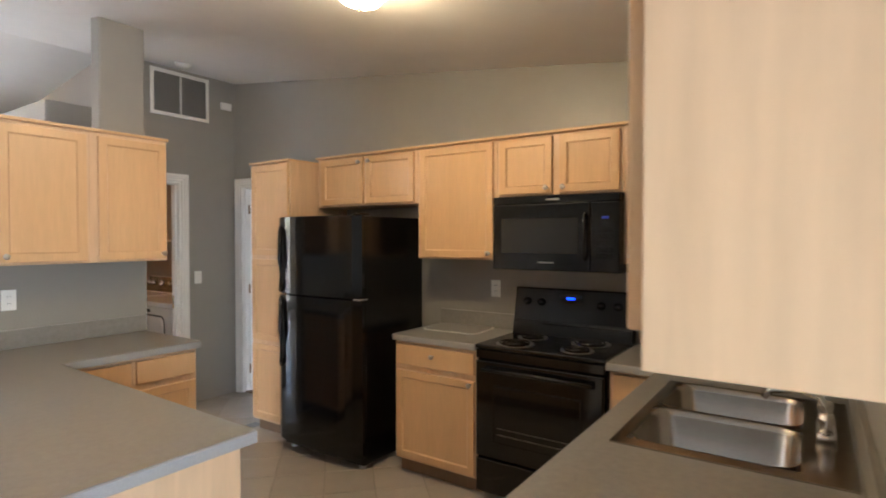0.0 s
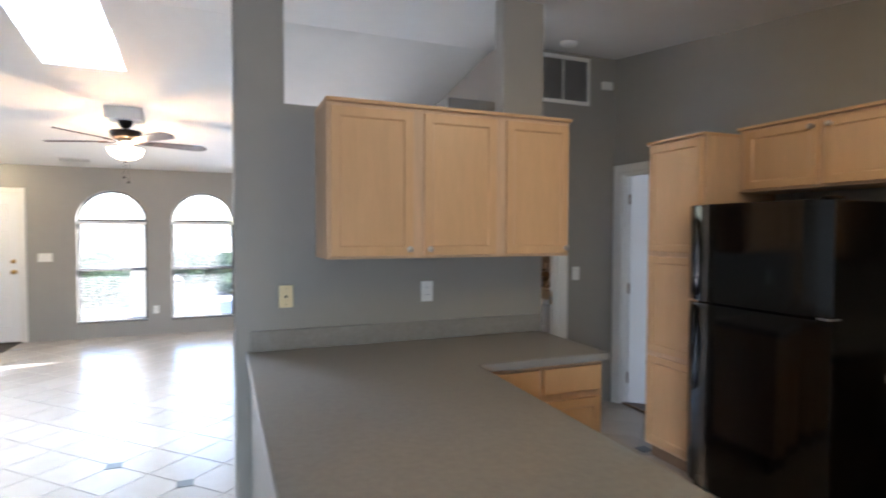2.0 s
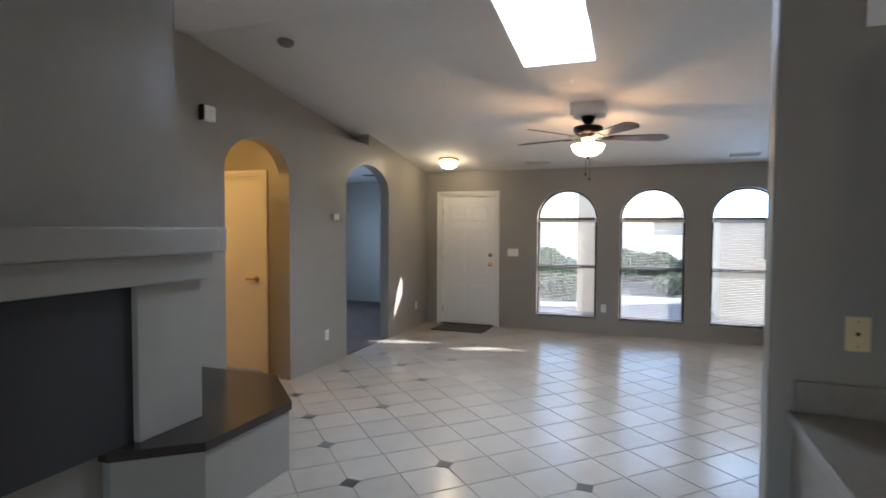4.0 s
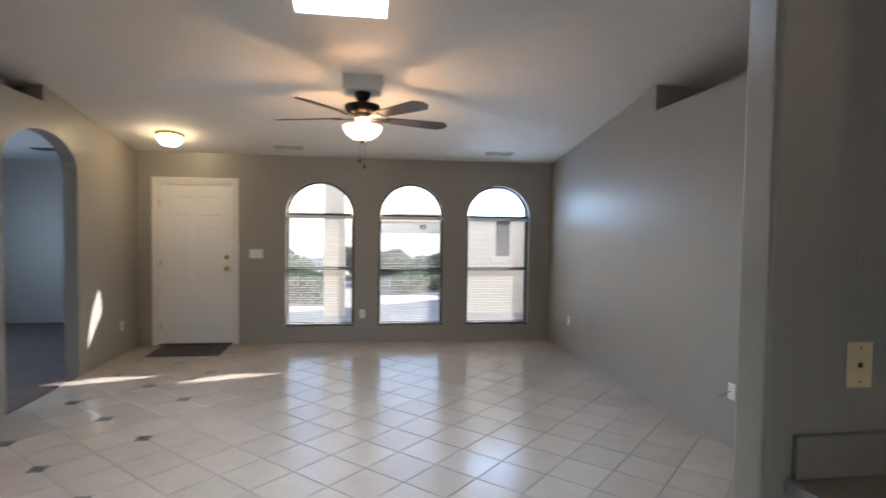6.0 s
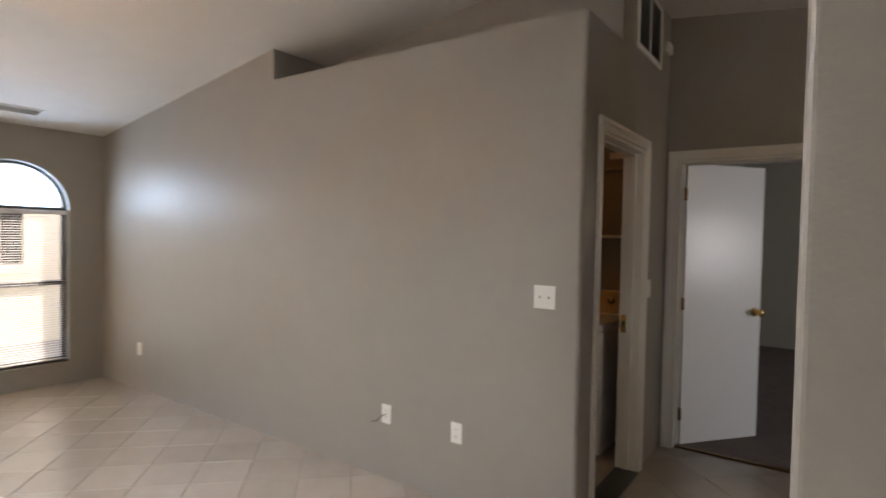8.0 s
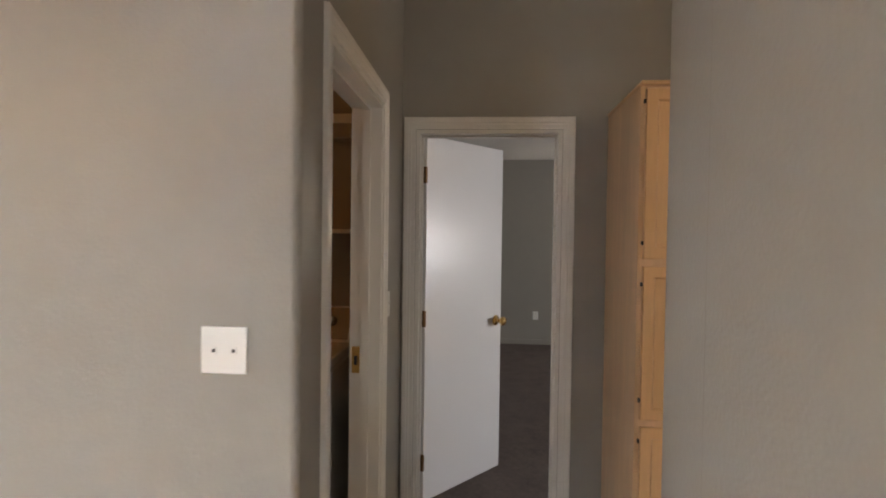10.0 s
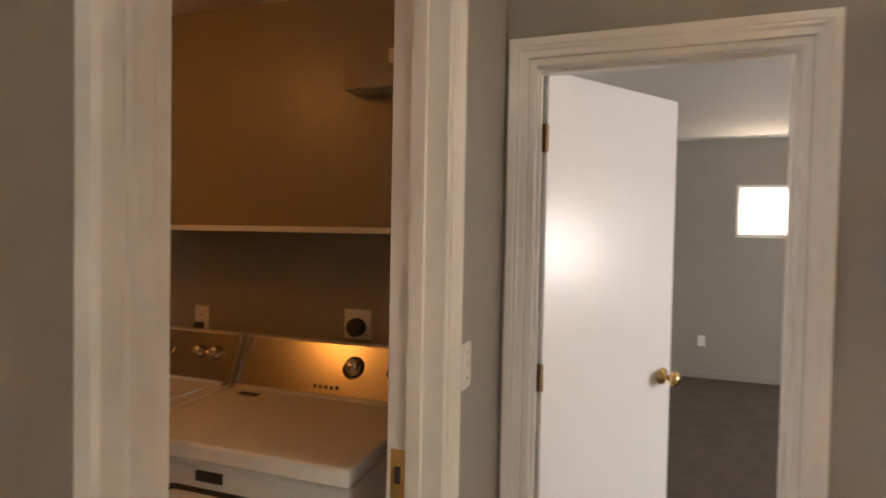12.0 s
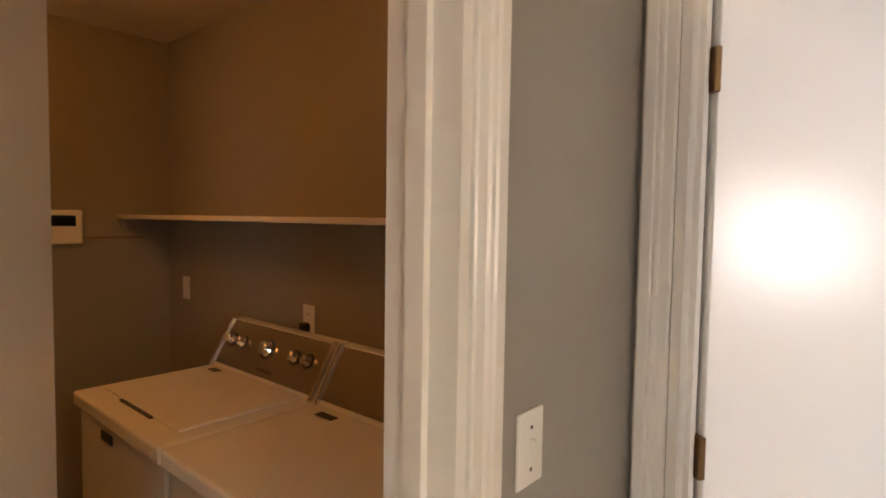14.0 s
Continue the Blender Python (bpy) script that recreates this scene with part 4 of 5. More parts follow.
for nm, z0, z1, h0, h1 in (("freezer_door", 1.142, 1.69, 1.16, 1.62), ("fridge_door", 0.085, 1.13, 0.62, 1.11)):
    d = part(nm, bulged(FY0, FY1 + 0.022, z0, z1), M_BLACK, fr)
    part("handle", tube([(2.72, FY1 - 0.035, h0), (2.7, FY1 - 0.06, h0 + 0.03), (2.69, FY1 - 0.064, (h0 + h1) / 2), (2.7, FY1 - 0.06, h1 - 0.03), (2.725, FY1 - 0.035, h1)], 0.0155, 14), M_DARKGLASS, d, "curved gloss black handle", True)
part("hinge", box(2.72, 2.80, FY0 - 0.008, FY0 + 0.05, 1.1305, 1.1415, 0.002, 1), M_CHROME, fr, "bright metal middle hinge")
part("hinge", box(2.73, 2.84, FY0 + 0.01, FY0 + 0.06, 1.691, 1.703, 0.003, 1), M_BLACKTEX, fr)
part("kick_grille", box(2.78, 2.80, FY0 + 0.01, FY1 - 0.01, 0.03, 0.08), M_BLACKTEX, fr)
for y in (FY0 + 0.06, FY1 - 0.06):
    part("foot", lathe([(0, 0), (0.025, 0), (0.025, 0.02), (0.012, 0.032), (0, 0.032)], 14, None, Matrix.Translation((2.82, y, 0))), M_PLATE, fr)

# range
rg = thing("electric_range", "black freestanding electric range with coil burners", "stove")
RY0, RY1, RXF = 0.955, 1.722, 2.862
part("body", box(RXF + 0.03, 3.42, RY0, RY1, 0.05, 0.895, 0.003, 1), M_BLACKTEX, rg)
part("cooktop", box(RXF - 0.005, 3.36, RY0 - 0.002, RY1 + 0.002, 0.897, 0.922, 0.008, 3), M_BLACK, rg)
od = part("oven_door", box(RXF - 0.008, RXF + 0.028, RY0 + 0.006, RY1 - 0.006, 0.27, 0.83, 0.008, 3), M_BLACK, rg)
part("window", box(RXF - 0.012, RXF - 0.007, RY0 + 0.13, RY1 - 0.13, 0.37, 0.69, 0.002, 1), M_DARKGLASS, od, "dark tinted oven window")
bm = bmesh.new()
for y0, y1, z0, z1 in ((RY0 + 0.12, RY1 - 0.12, 0.364, 0.37), (RY0 + 0.12, RY1 - 0.12, 0.69, 0.696), (RY0 + 0.12, RY0 + 0.13, 0.37, 0.69), (RY1 - 0.13, RY1 - 0.12, 0.37, 0.69)):
    add_box(bm, RXF - 0.0125, RXF - 0.007, y0, y1, z0, z1)
part("window_trim", bm, M_BLACKTEX, od)
for z in (0.415, 0.452):
    part("rack_rail", box(RXF - 0.0135, RXF - 0.0122, RY0 + 0.15, RY1 - 0.15, z, z + 0.004), M_PAN, od, "dull metal rack rail")
part("handle", tube([(RXF - 0.005, RY0 + 0.06, 0.775), (RXF - 0.04, RY0 + 0.065, 0.785), (RXF - 0.046, (RY0 + RY1) / 2, 0.79), (RXF - 0.04, RY1 - 0.065, 0.785), (RXF - 0.005, RY1 - 0.06, 0.775)], 0.013, 12), M_BLACKTEX, od, "", True)
part("storage_drawer", box(RXF - 0.006, RXF + 0.028, RY0 + 0.006, RY1 - 0.006, 0.06, 0.258, 0.008, 3), M_BLACK, rg)
part("vent_strip", box(RXF + 0.0, RXF + 0.03, RY0 + 0.004, RY1 - 0.004, 0.84, 0.893, 0.004, 1), M_BLACK, rg)
bm = prism(bmesh.new(), [(3.335, RY0, 0.92), (3.43, RY0, 0.92), (3.43, RY0, 1.212), (3.385, RY0, 1.222), (3.36, RY0, 1.0)], [(3.335, RY1, 0.92), (3.43, RY1, 0.92), (3.43, RY1, 1.212), (3.385, RY1, 1.222), (3.36, RY1, 1.0)])
bmesh.ops.bevel(bm, geom=[e for e in bm.edges if min(v.co.z for v in e.verts) > 0.95], offset=0.012, segments=3, affect="EDGES", profile=0.5)
bg = part("backguard", bm, M_BLACK, rg)
def on_guard(y, z):
    return (3.36 + (z - 1.0) / 0.235 * 0.025, y, z)
for y in (RY0 + 0.09, RY0 + 0.19, RY1 - 0.19, RY1 - 0.09):
    x, yy, z = on_guard(y, 1.13)
    part("burner_knob", lathe([(0, 0), (0.026, 0), (0.024, 0.012), (0.019, 0.026), (0, 0.028)], 16, None, Matrix.Translation((x, yy, z)) @ Matrix.Rotation(radians(-84), 4, "Y")), M_BLACK, bg, "", True)
x, yy, z = on_guard((RY0 + RY1) / 2, 1.15)
part("display", box(x - 0.002, x + 0.01, yy - 0.075, yy + 0.075, z - 0.03, z + 0.035), M_DARKGLASS, bg)
part("clock_digits", box(x - 0.0035, x - 0.0015, yy - 0.026, yy + 0.026, z + 0.004, z + 0.018), M_BLUELED, bg, "glowing blue clock digits")
part("badge", box(x - 0.006, x - 0.003, yy - 0.025, yy + 0.025, z - 0.075, z - 0.065), M_NICKEL, bg)
for bx, by, r in ((2.98, RY1 - 0.2, 0.1), (3.0, RY0 + 0.2, 0.08), (3.22, RY1 - 0.2, 0.08), (3.22, RY0 + 0.2, 0.1)):
    part("drip_pan", lathe([(r + 0.012, 0.9225), (r + 0.01, 0.9265), (r, 0.924), (r * 0.6, 0.9185), (0.02, 0.9182)], 28, None, Matrix.Translation((bx, by, 0))), M_PAN, rg, "dull metal drip pan", True)
    pts = []
    for i in range(90):
        a = i / 90 * 2 * math.pi * 3.6
        rr = 0.018 + (r - 0.022) * i / 89
        pts.append((bx + rr * math.cos(a), by + rr * math.sin(a), 0.932))
    part("coil", tube(pts, 0.0045, 6), M_BLACKTEX, rg, "", True)

# microwave
mw = thing("microwave", "black over-the-range microwave hung below the cabinet", "microwave")
MY0, MY1, MXF = 0.945, 1.718, 3.06
part("body", box(MXF + 0.03, EAST_X - 0.004, MY0, MY1, 1.348, 1.788, 0.003, 1), M_BLACKTEX, mw)
dr = part("door", box(MXF, MXF + 0.028, MY0 + 0.165, MY1, 1.35, 1.74, 0.006, 2), M_BLACK, mw)
part("window", box(MXF - 0.002, MXF + 0.002, MY0 + 0.23, MY1 - 0.06, 1.45, 1.655, 0.001, 1), mat("mesh_window", (0.02, 0.0195, 0.019), 0.16), dr, "grey meshed window")
part("handle", tube([(MXF + 0.005, MY0 + 0.19, 1.42), (MXF - 0.025, MY0 + 0.187, 1.44), (MXF - 0.03, MY0 + 0.187, 1.55), (MXF - 0.025, MY0 + 0.187, 1.66), (MXF + 0.005, MY0 + 0.19, 1.68)], 0.009, 10), M_BLACK, dr, "", True)
cp = part("control_panel", box(MXF, MXF + 0.028, MY0, MY0 + 0.162, 1.35, 1.74, 0.006, 2), M_BLACK, mw)
part("display", box(MXF - 0.002, MXF + 0.004, MY0 + 0.03, MY0 + 0.13, 1.63, 1.675), M_DARKGLASS, cp)
part("clock_digits", box(MXF - 0.0035, MXF - 0.002, MY0 + 0.06, MY0 + 0.098, 1.646, 1.659), M_DIMLED, cp, "glowing blue clock digits")
for i in range(5):
    for j in range(3):
        part("button", box(MXF - 0.002, MXF + 0.004, MY0 + 0.035 + 0.034 * j, MY0 + 0.06 + 0.034 * j, 1.43 + 0.036 * i, 1.452 + 0.036 * i, 0.002, 1), M_BLACKTEX, cp)
part("top_vent", box(MXF + 0.003, MXF + 0.03, MY0, MY1, 1.743, 1.787, 0.004, 1), M_BLACK, mw)
part("badge", box(MXF + 0.001, MXF + 0.004, 1.29, 1.37, 1.758, 1.768), M_NICKEL, mw)
part("badge", box(MXF - 0.002, MXF + 0.001, 1.32, 1.42, 1.395, 1.401), M_NICKEL, mw)

# ---- wall plates ----
def plate(name, label, m, colour, kind, w=0.072, h=0.116, group="wall plates"):
    """A wall plate in the local plane y = 0, facing -y."""
    root = thing(name, label, "wall plate", group, m)
    part("plate", box(-w / 2, w / 2, -0.006, 0, -h / 2, h / 2, 0.003, 2), colour, root)
    if kind == "outlet":
        for z in (0.02, -0.02):
            o = part("socket", rounded(0.034, 0.028, 0.012, 0, 0.0015), colour, root)
            o.matrix_local = pose(0, -0.006, z, 90)
            for x in (-0.007, 0.007):
                part("slot", box(x - 0.0013, x + 0.0013, -0.0082, -0.0074, z - 0.003, z + 0.006), M_SLOT, root)
    elif kind == "toggle":
        n = 2 if w > 0.1 else 1
        for i in range(n):
            x = 0 if n == 1 else (-0.023 if i == 0 else 0.023)
            part("toggle", box(x - 0.005, x + 0.005, -0.014, -0.005, -0.009 + (0.006 if i == 0 else -0.006), 0.009 + (0.006 if i == 0 else -0.006), 0.002, 1), colour, root)
            part("screw", box(x - 0.0025, x + 0.0025, -0.0072, -0.0058, 0.03, 0.035), M_SLOT, root)
            part("screw", box(x - 0.0025, x + 0.0025, -0.0072, -0.0058, -0.035, -0.03), M_SLOT, root)
    elif kind == "jack":
        part("jack", box(-0.006, 0.006, -0.0075, -0.0055, -0.006, 0.006), M_SLOT, root)
        for z in (0.042, -0.042):
            part("screw", box(-0.002, 0.002, -0.0072, -0.0058, z - 0.002, z + 0.002), M_SLOT, root)
    elif kind == "double":
        for x in (-0.025, 0.025):
            part("jack", box(x - 0.008, x + 0.008, -0.0078, -0.0055, -0.01, 0.01, 0.002, 1), M_PLATE, root)
            part("slot", box(x - 0.004, x + 0.004, -0.0088, -0.0076, -0.004, 0.004), M_SLOT, root)
    return root


W_FACE = lambda x, y, z: pose(x, y, z, 0, 0, -90)
plate("telephone_plate", "ivory telephone jack plate on the partition wall", pose(0.487, PART_Y0, 1.192), M_IVORY, "jack")
plate("outlet", "white double outlet on the partition wall", pose(1.27, PART_Y0, 1.19), M_PLATE, "outlet")
plate("outlet", "white double outlet on the kitchen wall", W_FACE(EAST_X, 1.91, 1.19), M_PLATE, "outlet")
plate("outlet", "white double outlet on the kitchen wall beside the corner", W_FACE(EAST_X, 0.685, 1.2), M_PLATE, "outlet")
plate("light_switch", "white toggle switch plate on the hall wall", pose(3.045, HALL_Y, 1.17), M_PLATE, "toggle")
plate("cable_plate", "wide white cable jack plate on the living room wall", W_FACE(RIGHT_X, 5.055, 1.2), M_PLATE, "double", 0.116, 0.116)
op = plate("outlet", "white outlet with a loose grey cord low on the wall", W_FACE(RIGHT_X, 6.08, 0.4), M_PLATE, "outlet")
part("cord", tube([(0.0, -0.006, 0.0), (0.0, -0.02, 0.0), (-0.03, -0.03, -0.02), (-0.05, -0.03, -0.045), (-0.1, -0.03, -0.06)], 0.003, 8), M_SLOT, op, "short loose cable end", True)
plate("outlet", "white double outlet low on the living room wall", W_FACE(RIGHT_X, 5.565, 0.4), M_PLATE, "outlet")
plate("outlet", "white double outlet low on the living room wall near the windows", W_FACE(RIGHT_X, 9.12, 0.38), M_PLATE, "outlet")
plate("light_switch", "wide white triple switch plate beside the front door", pose(-2.063, FRONT_Y, 1.153), M_PLATE, "toggle", 0.165, 0.116)
plate("outlet", "white outlet between the arched windows", pose(-0.72, FRONT_Y, 0.37), M_PLATE, "outlet")
L_FACE = lambda x, y, z: pose(x, y, z, 0, 0, 90)
plate("outlet", "white double outlet low on the arch wall", L_FACE(LEFT_X, 6.88, 0.33), M_PLATE, "outlet")
plate("outlet", "white double outlet low on the wall near the front door", L_FACE(LEFT_X, 9.4, 0.33), M_PLATE, "outlet")
th = thing("thermostat", "small white thermostat on the arch wall", "thermostat", at=L_FACE(LEFT_X, 7.05, 1.645))
part("case", box(-0.06, 0.06, -0.028, 0, -0.035, 0.035, 0.006, 2), M_PLATE, th)
plate("outlet", "white outlet low on the bedroom wall", W_FACE(BX1, 3.7, 0.41), M_PLATE, "outlet")
plate("outlet", "ivory outlet with a black plug above the washer", W_FACE(LX1, 6.2, 1.12), M_PLATE, "outlet")
plate("outlet", "ivory blank plate above the washer", W_FACE(LX1, 7.25, 1.15), M_PLATE, "")
dpl = plate("outlet", "wide plate with a round black dryer plug", W_FACE(LX1, 5.46, 1.15), M_PLATE, "", 0.115, 0.115)
part("plug", lathe([(0, 0), (0.036, 0), (0.034, 0.03), (0.02, 0.045), (0, 0.046)], 18, None, Matrix.Translation((0, -0.006, -0.01)) @ Matrix.Rotation(radians(90), 4, "X")), M_SLOT, dpl, "round black plug", True)
pl = thing("plug", "black washer plug in the outlet", "plug", at=W_FACE(LX1, 6.2, 1.095))
part("plug_body", box(-0.016, 0.016, -0.04, -0.007, -0.02, 0.016, 0.006, 2), M_SLOT, pl)

# return vent on the hall wall
vt = thing("return_air_vent", "large white louvred return air vent high on the hall wall", "vent", at=pose(2.89, HALL_Y, 2.833))
VW, VH = 0.275, 0.203
for x0, x1, z0, z1 in ((-VW, VW, VH - 0.03, VH), (-VW, VW, -VH, -VH + 0.03), (-VW, -VW + 0.03, -VH + 0.03, VH - 0.03), (VW - 0.03, VW, -VH + 0.03, VH - 0.03), (-0.008, 0.008, -VH + 0.03, VH - 0.03)):
    part("frame", box(x0, x1, -0.014, 0, z0, z1, 0.002, 1), M_TRIM, vt)
part("backing", box(-VW + 0.02, VW - 0.02, -0.002, -0.0005, -VH + 0.02, VH - 0.02), M_FRAME, vt)
first = None
for i in range(22):
    z = -VH + 0.038 + i * (2 * VH - 0.076) / 21
    if first is None:
        s = part("slat", box(-VW + 0.03, VW - 0.03, -0.0085, 0.0085, -0.0008, 0.0008), mat("vent_slat_paint", (0.33, 0.315, 0.285), 0.5), vt)
        first = s.data
    else:
        s = new("slat", first)
        s.parent = vt
    s.matrix_local = pose(0, -0.0088, z, 50)
al = thing("alarm_box", "small white alarm box high on the hall wall", "alarm", at=pose(3.345, HALL_Y, 2.82))
part("case", box(-0.055, 0.055, -0.03, 0, -0.035, 0.035, 0.008, 2), M_PLATE, al)
ch = thing("door_chime", "small dark and white door chime high on the wall", "chime", at=L_FACE(LEFT_X, 5.13, 2.43))
part("case", box(-0.06, 0.06, -0.05, 0, -0.06, 0.06, 0.008, 2), M_PLATE, ch)
part("cover", box(-0.075, -0.0605, -0.05, 0, -0.06, 0.06, 0.004, 1), M_FRAME, ch, "dark cover")


def on_ceiling(x, y, drop=0.0):
    s = -0.149 if y > RIDGE_Y else 0.122
    return Matrix.Translation((x, y, ceil_z(y) - drop)) @ Matrix.Rotation(math.atan(s), 4, "X")


# The second detector's case is a darker grey than the first.
for x, y, tint, shell in ((2.73, 4.55, "white", M_PLATE), (-2.98, 5.5, "grey", mat("grey_detector_plastic", (0.2, 0.195, 0.18), 0.5))):
    sd = thing("smoke_detector", "round " + tint + " smoke detector on the ceiling", "smoke detector", "smoke detectors", on_ceiling(x, y))
    part("case", lathe([(0, -0.038), (0.035, -0.038), (0.055, -0.03), (0.066, -0.012), (0.066, 0.0), (0, 0)], 28), shell, sd, "", True)
for x, y in ((-1.62, 9.5), (0.98, 9.45)):
    cv = thing("ceiling_vent", "rectangular white louvred ceiling vent", "vent", "ceiling vents", on_ceiling(x, y))
    for a, b, c, d in ((-0.19, 0.19, 0.07, 0.09), (-0.19, 0.19, -0.09, -0.07), (-0.19, -0.17, -0.07, 0.07), (0.17, 0.19, -0.07, 0.07)):
        part("frame", box(a, b, c, d, -0.01, 0, 0.002, 1), M_TRIM, cv)
    part("backing", box(-0.17, 0.17, -0.07, 0.07, -0.003, -0.001), M_FRAME, cv)
    for i in range(6):
        s = part("slat", box(-0.17, 0.17, -0.008, 0.008, -0.0008, 0.0008), M_TRIM, cv)
        s.matrix_local = pose(0, -0.055 + 0.022 * i, -0.008, 40)


cv = thing("ceiling_vent", "dark rectangular ceiling vent in the den", "vent", "ceiling vents", Matrix.Translation((-4.6, 10.2, 2.436)))
part("grille", box(-0.2, 0.2, -0.1, 0.1, -0.012, -0.0005, 0.003, 1), M_FRAME, cv)
plate("outlet", "white outlet low on the den wall", pose(-5.1, 11.6, 0.4), M_PLATE, "outlet")


# ---- lamps ----
def flush_lamp(name, label, m, bowl, watts, rim_mat, r=0.15, tint=WARM):
    root = thing(name, label, "ceiling lamp", "flush ceiling lamps", m)
    part("rim", lathe([(0, 0), (r + 0.012, 0), (r + 0.012, -0.012), (r + 0.004, -0.028), (r - 0.01, -0.034), (r - 0.02, -0.03), (0, -0.03)], 36), rim_mat, root, "brass rim", True)
    part("shade", lathe([(r - 0.012, -0.033), (r - 0.006, -0.05), (r - 0.02, -0.085), (r * 0.62, -0.118), (r * 0.25, -0.13), (0, -0.132)], 36), bowl, root, "frosted glass shade, lit", True)
    part("finial", lathe([(0, -0.15), (0.008, -0.147), (0.01, -0.138), (0.006, -0.132), (0, -0.132)], 12), rim_mat, root, "", True)
    c = m @ Vector((0, 0, -0.19))
    lamp("light_" + name, "POINT", Matrix.Translation(c), watts, tint, 0.1)
    return root


flush_lamp("kitchen_lamp", "round frosted flush ceiling lamp, lit", on_ceiling(1.9, 1.72), M_BOWLK, K_WATT, M_BRASS, 0.128)
flush_lamp("entry_lamp", "small brass-rimmed flush ceiling lamp, lit", on_ceiling(-2.86, 9.15), M_BOWLK, E_WATT, M_BRASS, 0.135)
flush_lamp("vestibule_lamp", "small brass-rimmed flush ceiling lamp, lit", Matrix.Translation((-4.45, 5.2, 2.436)), M_BOWLV, V_WATT, M_BRASS, 0.135, (1.0, 0.52, 0.12))
flush_lamp("laundry_lamp", "small brass-rimmed flush ceiling lamp, lit", Matrix.Translation((2.42, 6.35, LZ)), M_BOWLL, L_WATT, M_BRASS, 0.135, (1.0, 0.33, 0.05))

# ceiling fan
FX, FYC = -0.74, 7.45
fan = thing("ceiling_fan", "dark bronze five-blade ceiling fan with a lit glass bowl", "ceiling fan", at=Matrix.Translation((FX, FYC, 0)))
cz = ceil_z(FYC)
mb = part("mount_block", prism(bmesh.new(), [(-0.165, -0.15, cz - 0.1), (0.165, -0.15, cz - 0.1), (0.165, 0.15, cz - 0.1), (-0.165, 0.15, cz - 0.1)],
          [(-0.165, -0.15, cz + 0.02), (0.165, -0.15, cz + 0.02), (0.165, 0.15, cz - 0.018), (-0.165, 0.15, cz - 0.018)]), M_CEIL, fan, "white ceiling mount block")
zt = cz - 0.1
part("canopy", lathe([(0, zt), (0.072, zt), (0.07, zt - 0.02), (0.05, zt - 0.06), (0.03, zt - 0.078), (0, zt - 0.08)], 28), M_BRONZE, fan, "", True)
part("downrod", lathe([(0.0125, zt - 0.075), (0.0125, 2.52)], 14), M_BRONZE, fan)
part("motor", lathe([(0, 2.575), (0.05, 2.572), (0.14, 2.566), (0.15, 2.555), (0.148, 2.53), (0.13, 2.495), (0.085, 2.482), (0, 2.482)], 36), M_BRONZE, fan, "", True)
part("switch_housing", lathe([(0.08, 2.482), (0.09, 2.465), (0.075, 2.44), (0.06, 2.42), (0.05, 2.405), (0.0, 2.403)], 28), M_NICKEL, fan, "polished metal switch housing", True)
part("light_bowl", lathe([(0.162, 2.385), (0.167, 2.378), (0.16, 2.35), (0.132, 2.308), (0.086, 2.278), (0.034, 2.266), (0, 2.264)], 36), M_BOWL, fan, "lit alabaster glass bowl", True)
part("finial", lathe([(0, 2.232), (0.01, 2.236), (0.014, 2.25), (0.02, 2.262), (0, 2.265)], 14), M_BRONZE, fan, "", True)
bm = tube([(0.02, 0, 2.24), (0.02, 0, 2.05)], 0.0015, 6)
part("pull_chain", bm, M_BRONZE, fan)
part("pull", lathe([(0, 2.02), (0.011, 2.025), (0.013, 2.04), (0.005, 2.052), (0, 2.053)], 12, None, Matrix.Translation((0.02, 0, 0))), M_BRONZE, fan, "", True)
bm = tube([(-0.02, 0, 2.24), (-0.02, 0, 2.10)], 0.0015, 6)
part("pull_chain", bm, M_BRONZE, fan)
part("pull", lathe([(0, 2.07), (0.011, 2.075), (0.013, 2.09), (0.005, 2.102), (0, 2.103)], 12, None, Matrix.Translation((-0.02, 0, 0))), M_BRONZE, fan, "", True)


def blade_mesh():
    bm = bmesh.new()
    prof = [(0.2, 0.045), (0.24, 0.053), (0.4, 0.064), (0.62, 0.078), (0.74, 0.08), (0.75, 0.078), (0.805, 0.03), (0.808, 0.02)]
    ring = [(x, w) for x, w in prof] + [(x, -w) for x, w in reversed(prof)]
    return prism(bm, [(x, y, -0.004) for x, y in ring], [(x, y, 0.004) for x, y in ring])


bdata = None
for k in range(5):
    a = FAN_A + 72 * k
    m = pose(0, 0, 2.455, 0, 0, a) @ pose(0, 0, 0, -13, 0, 0)
    if bdata is None:
        b = part("blade", blade_mesh(), M_FANWOOD, fan)
        bdata = b.data
    else:
        b = new("blade", bdata)
        b.parent = fan
    b.matrix_local = m
    br = part("blade_bracket", prism(bmesh.new(), [(0.08, -0.02, -0.012), (0.25, -0.04, -0.012), (0.25, 0.04, -0.012), (0.08, 0.02, -0.012)], [(0.08, -0.02, -0.005), (0.25, -0.04, -0.005), (0.25, 0.04, -0.005), (0.08, 0.02, -0.005)]), M_BRONZE, fan)
    br.matrix_local = m
lamp("light_ceiling_fan", "POINT", Matrix.Translation((FX, FYC, 2.358)), F_WATT * 1.9, (1.0, 0.55, 0.23), 0.028)
lamp("light_ceiling_fan", "POINT", Matrix.Translation((FX, FYC, 2.20)), F_WATT * 0.55, WARM, 0.1)

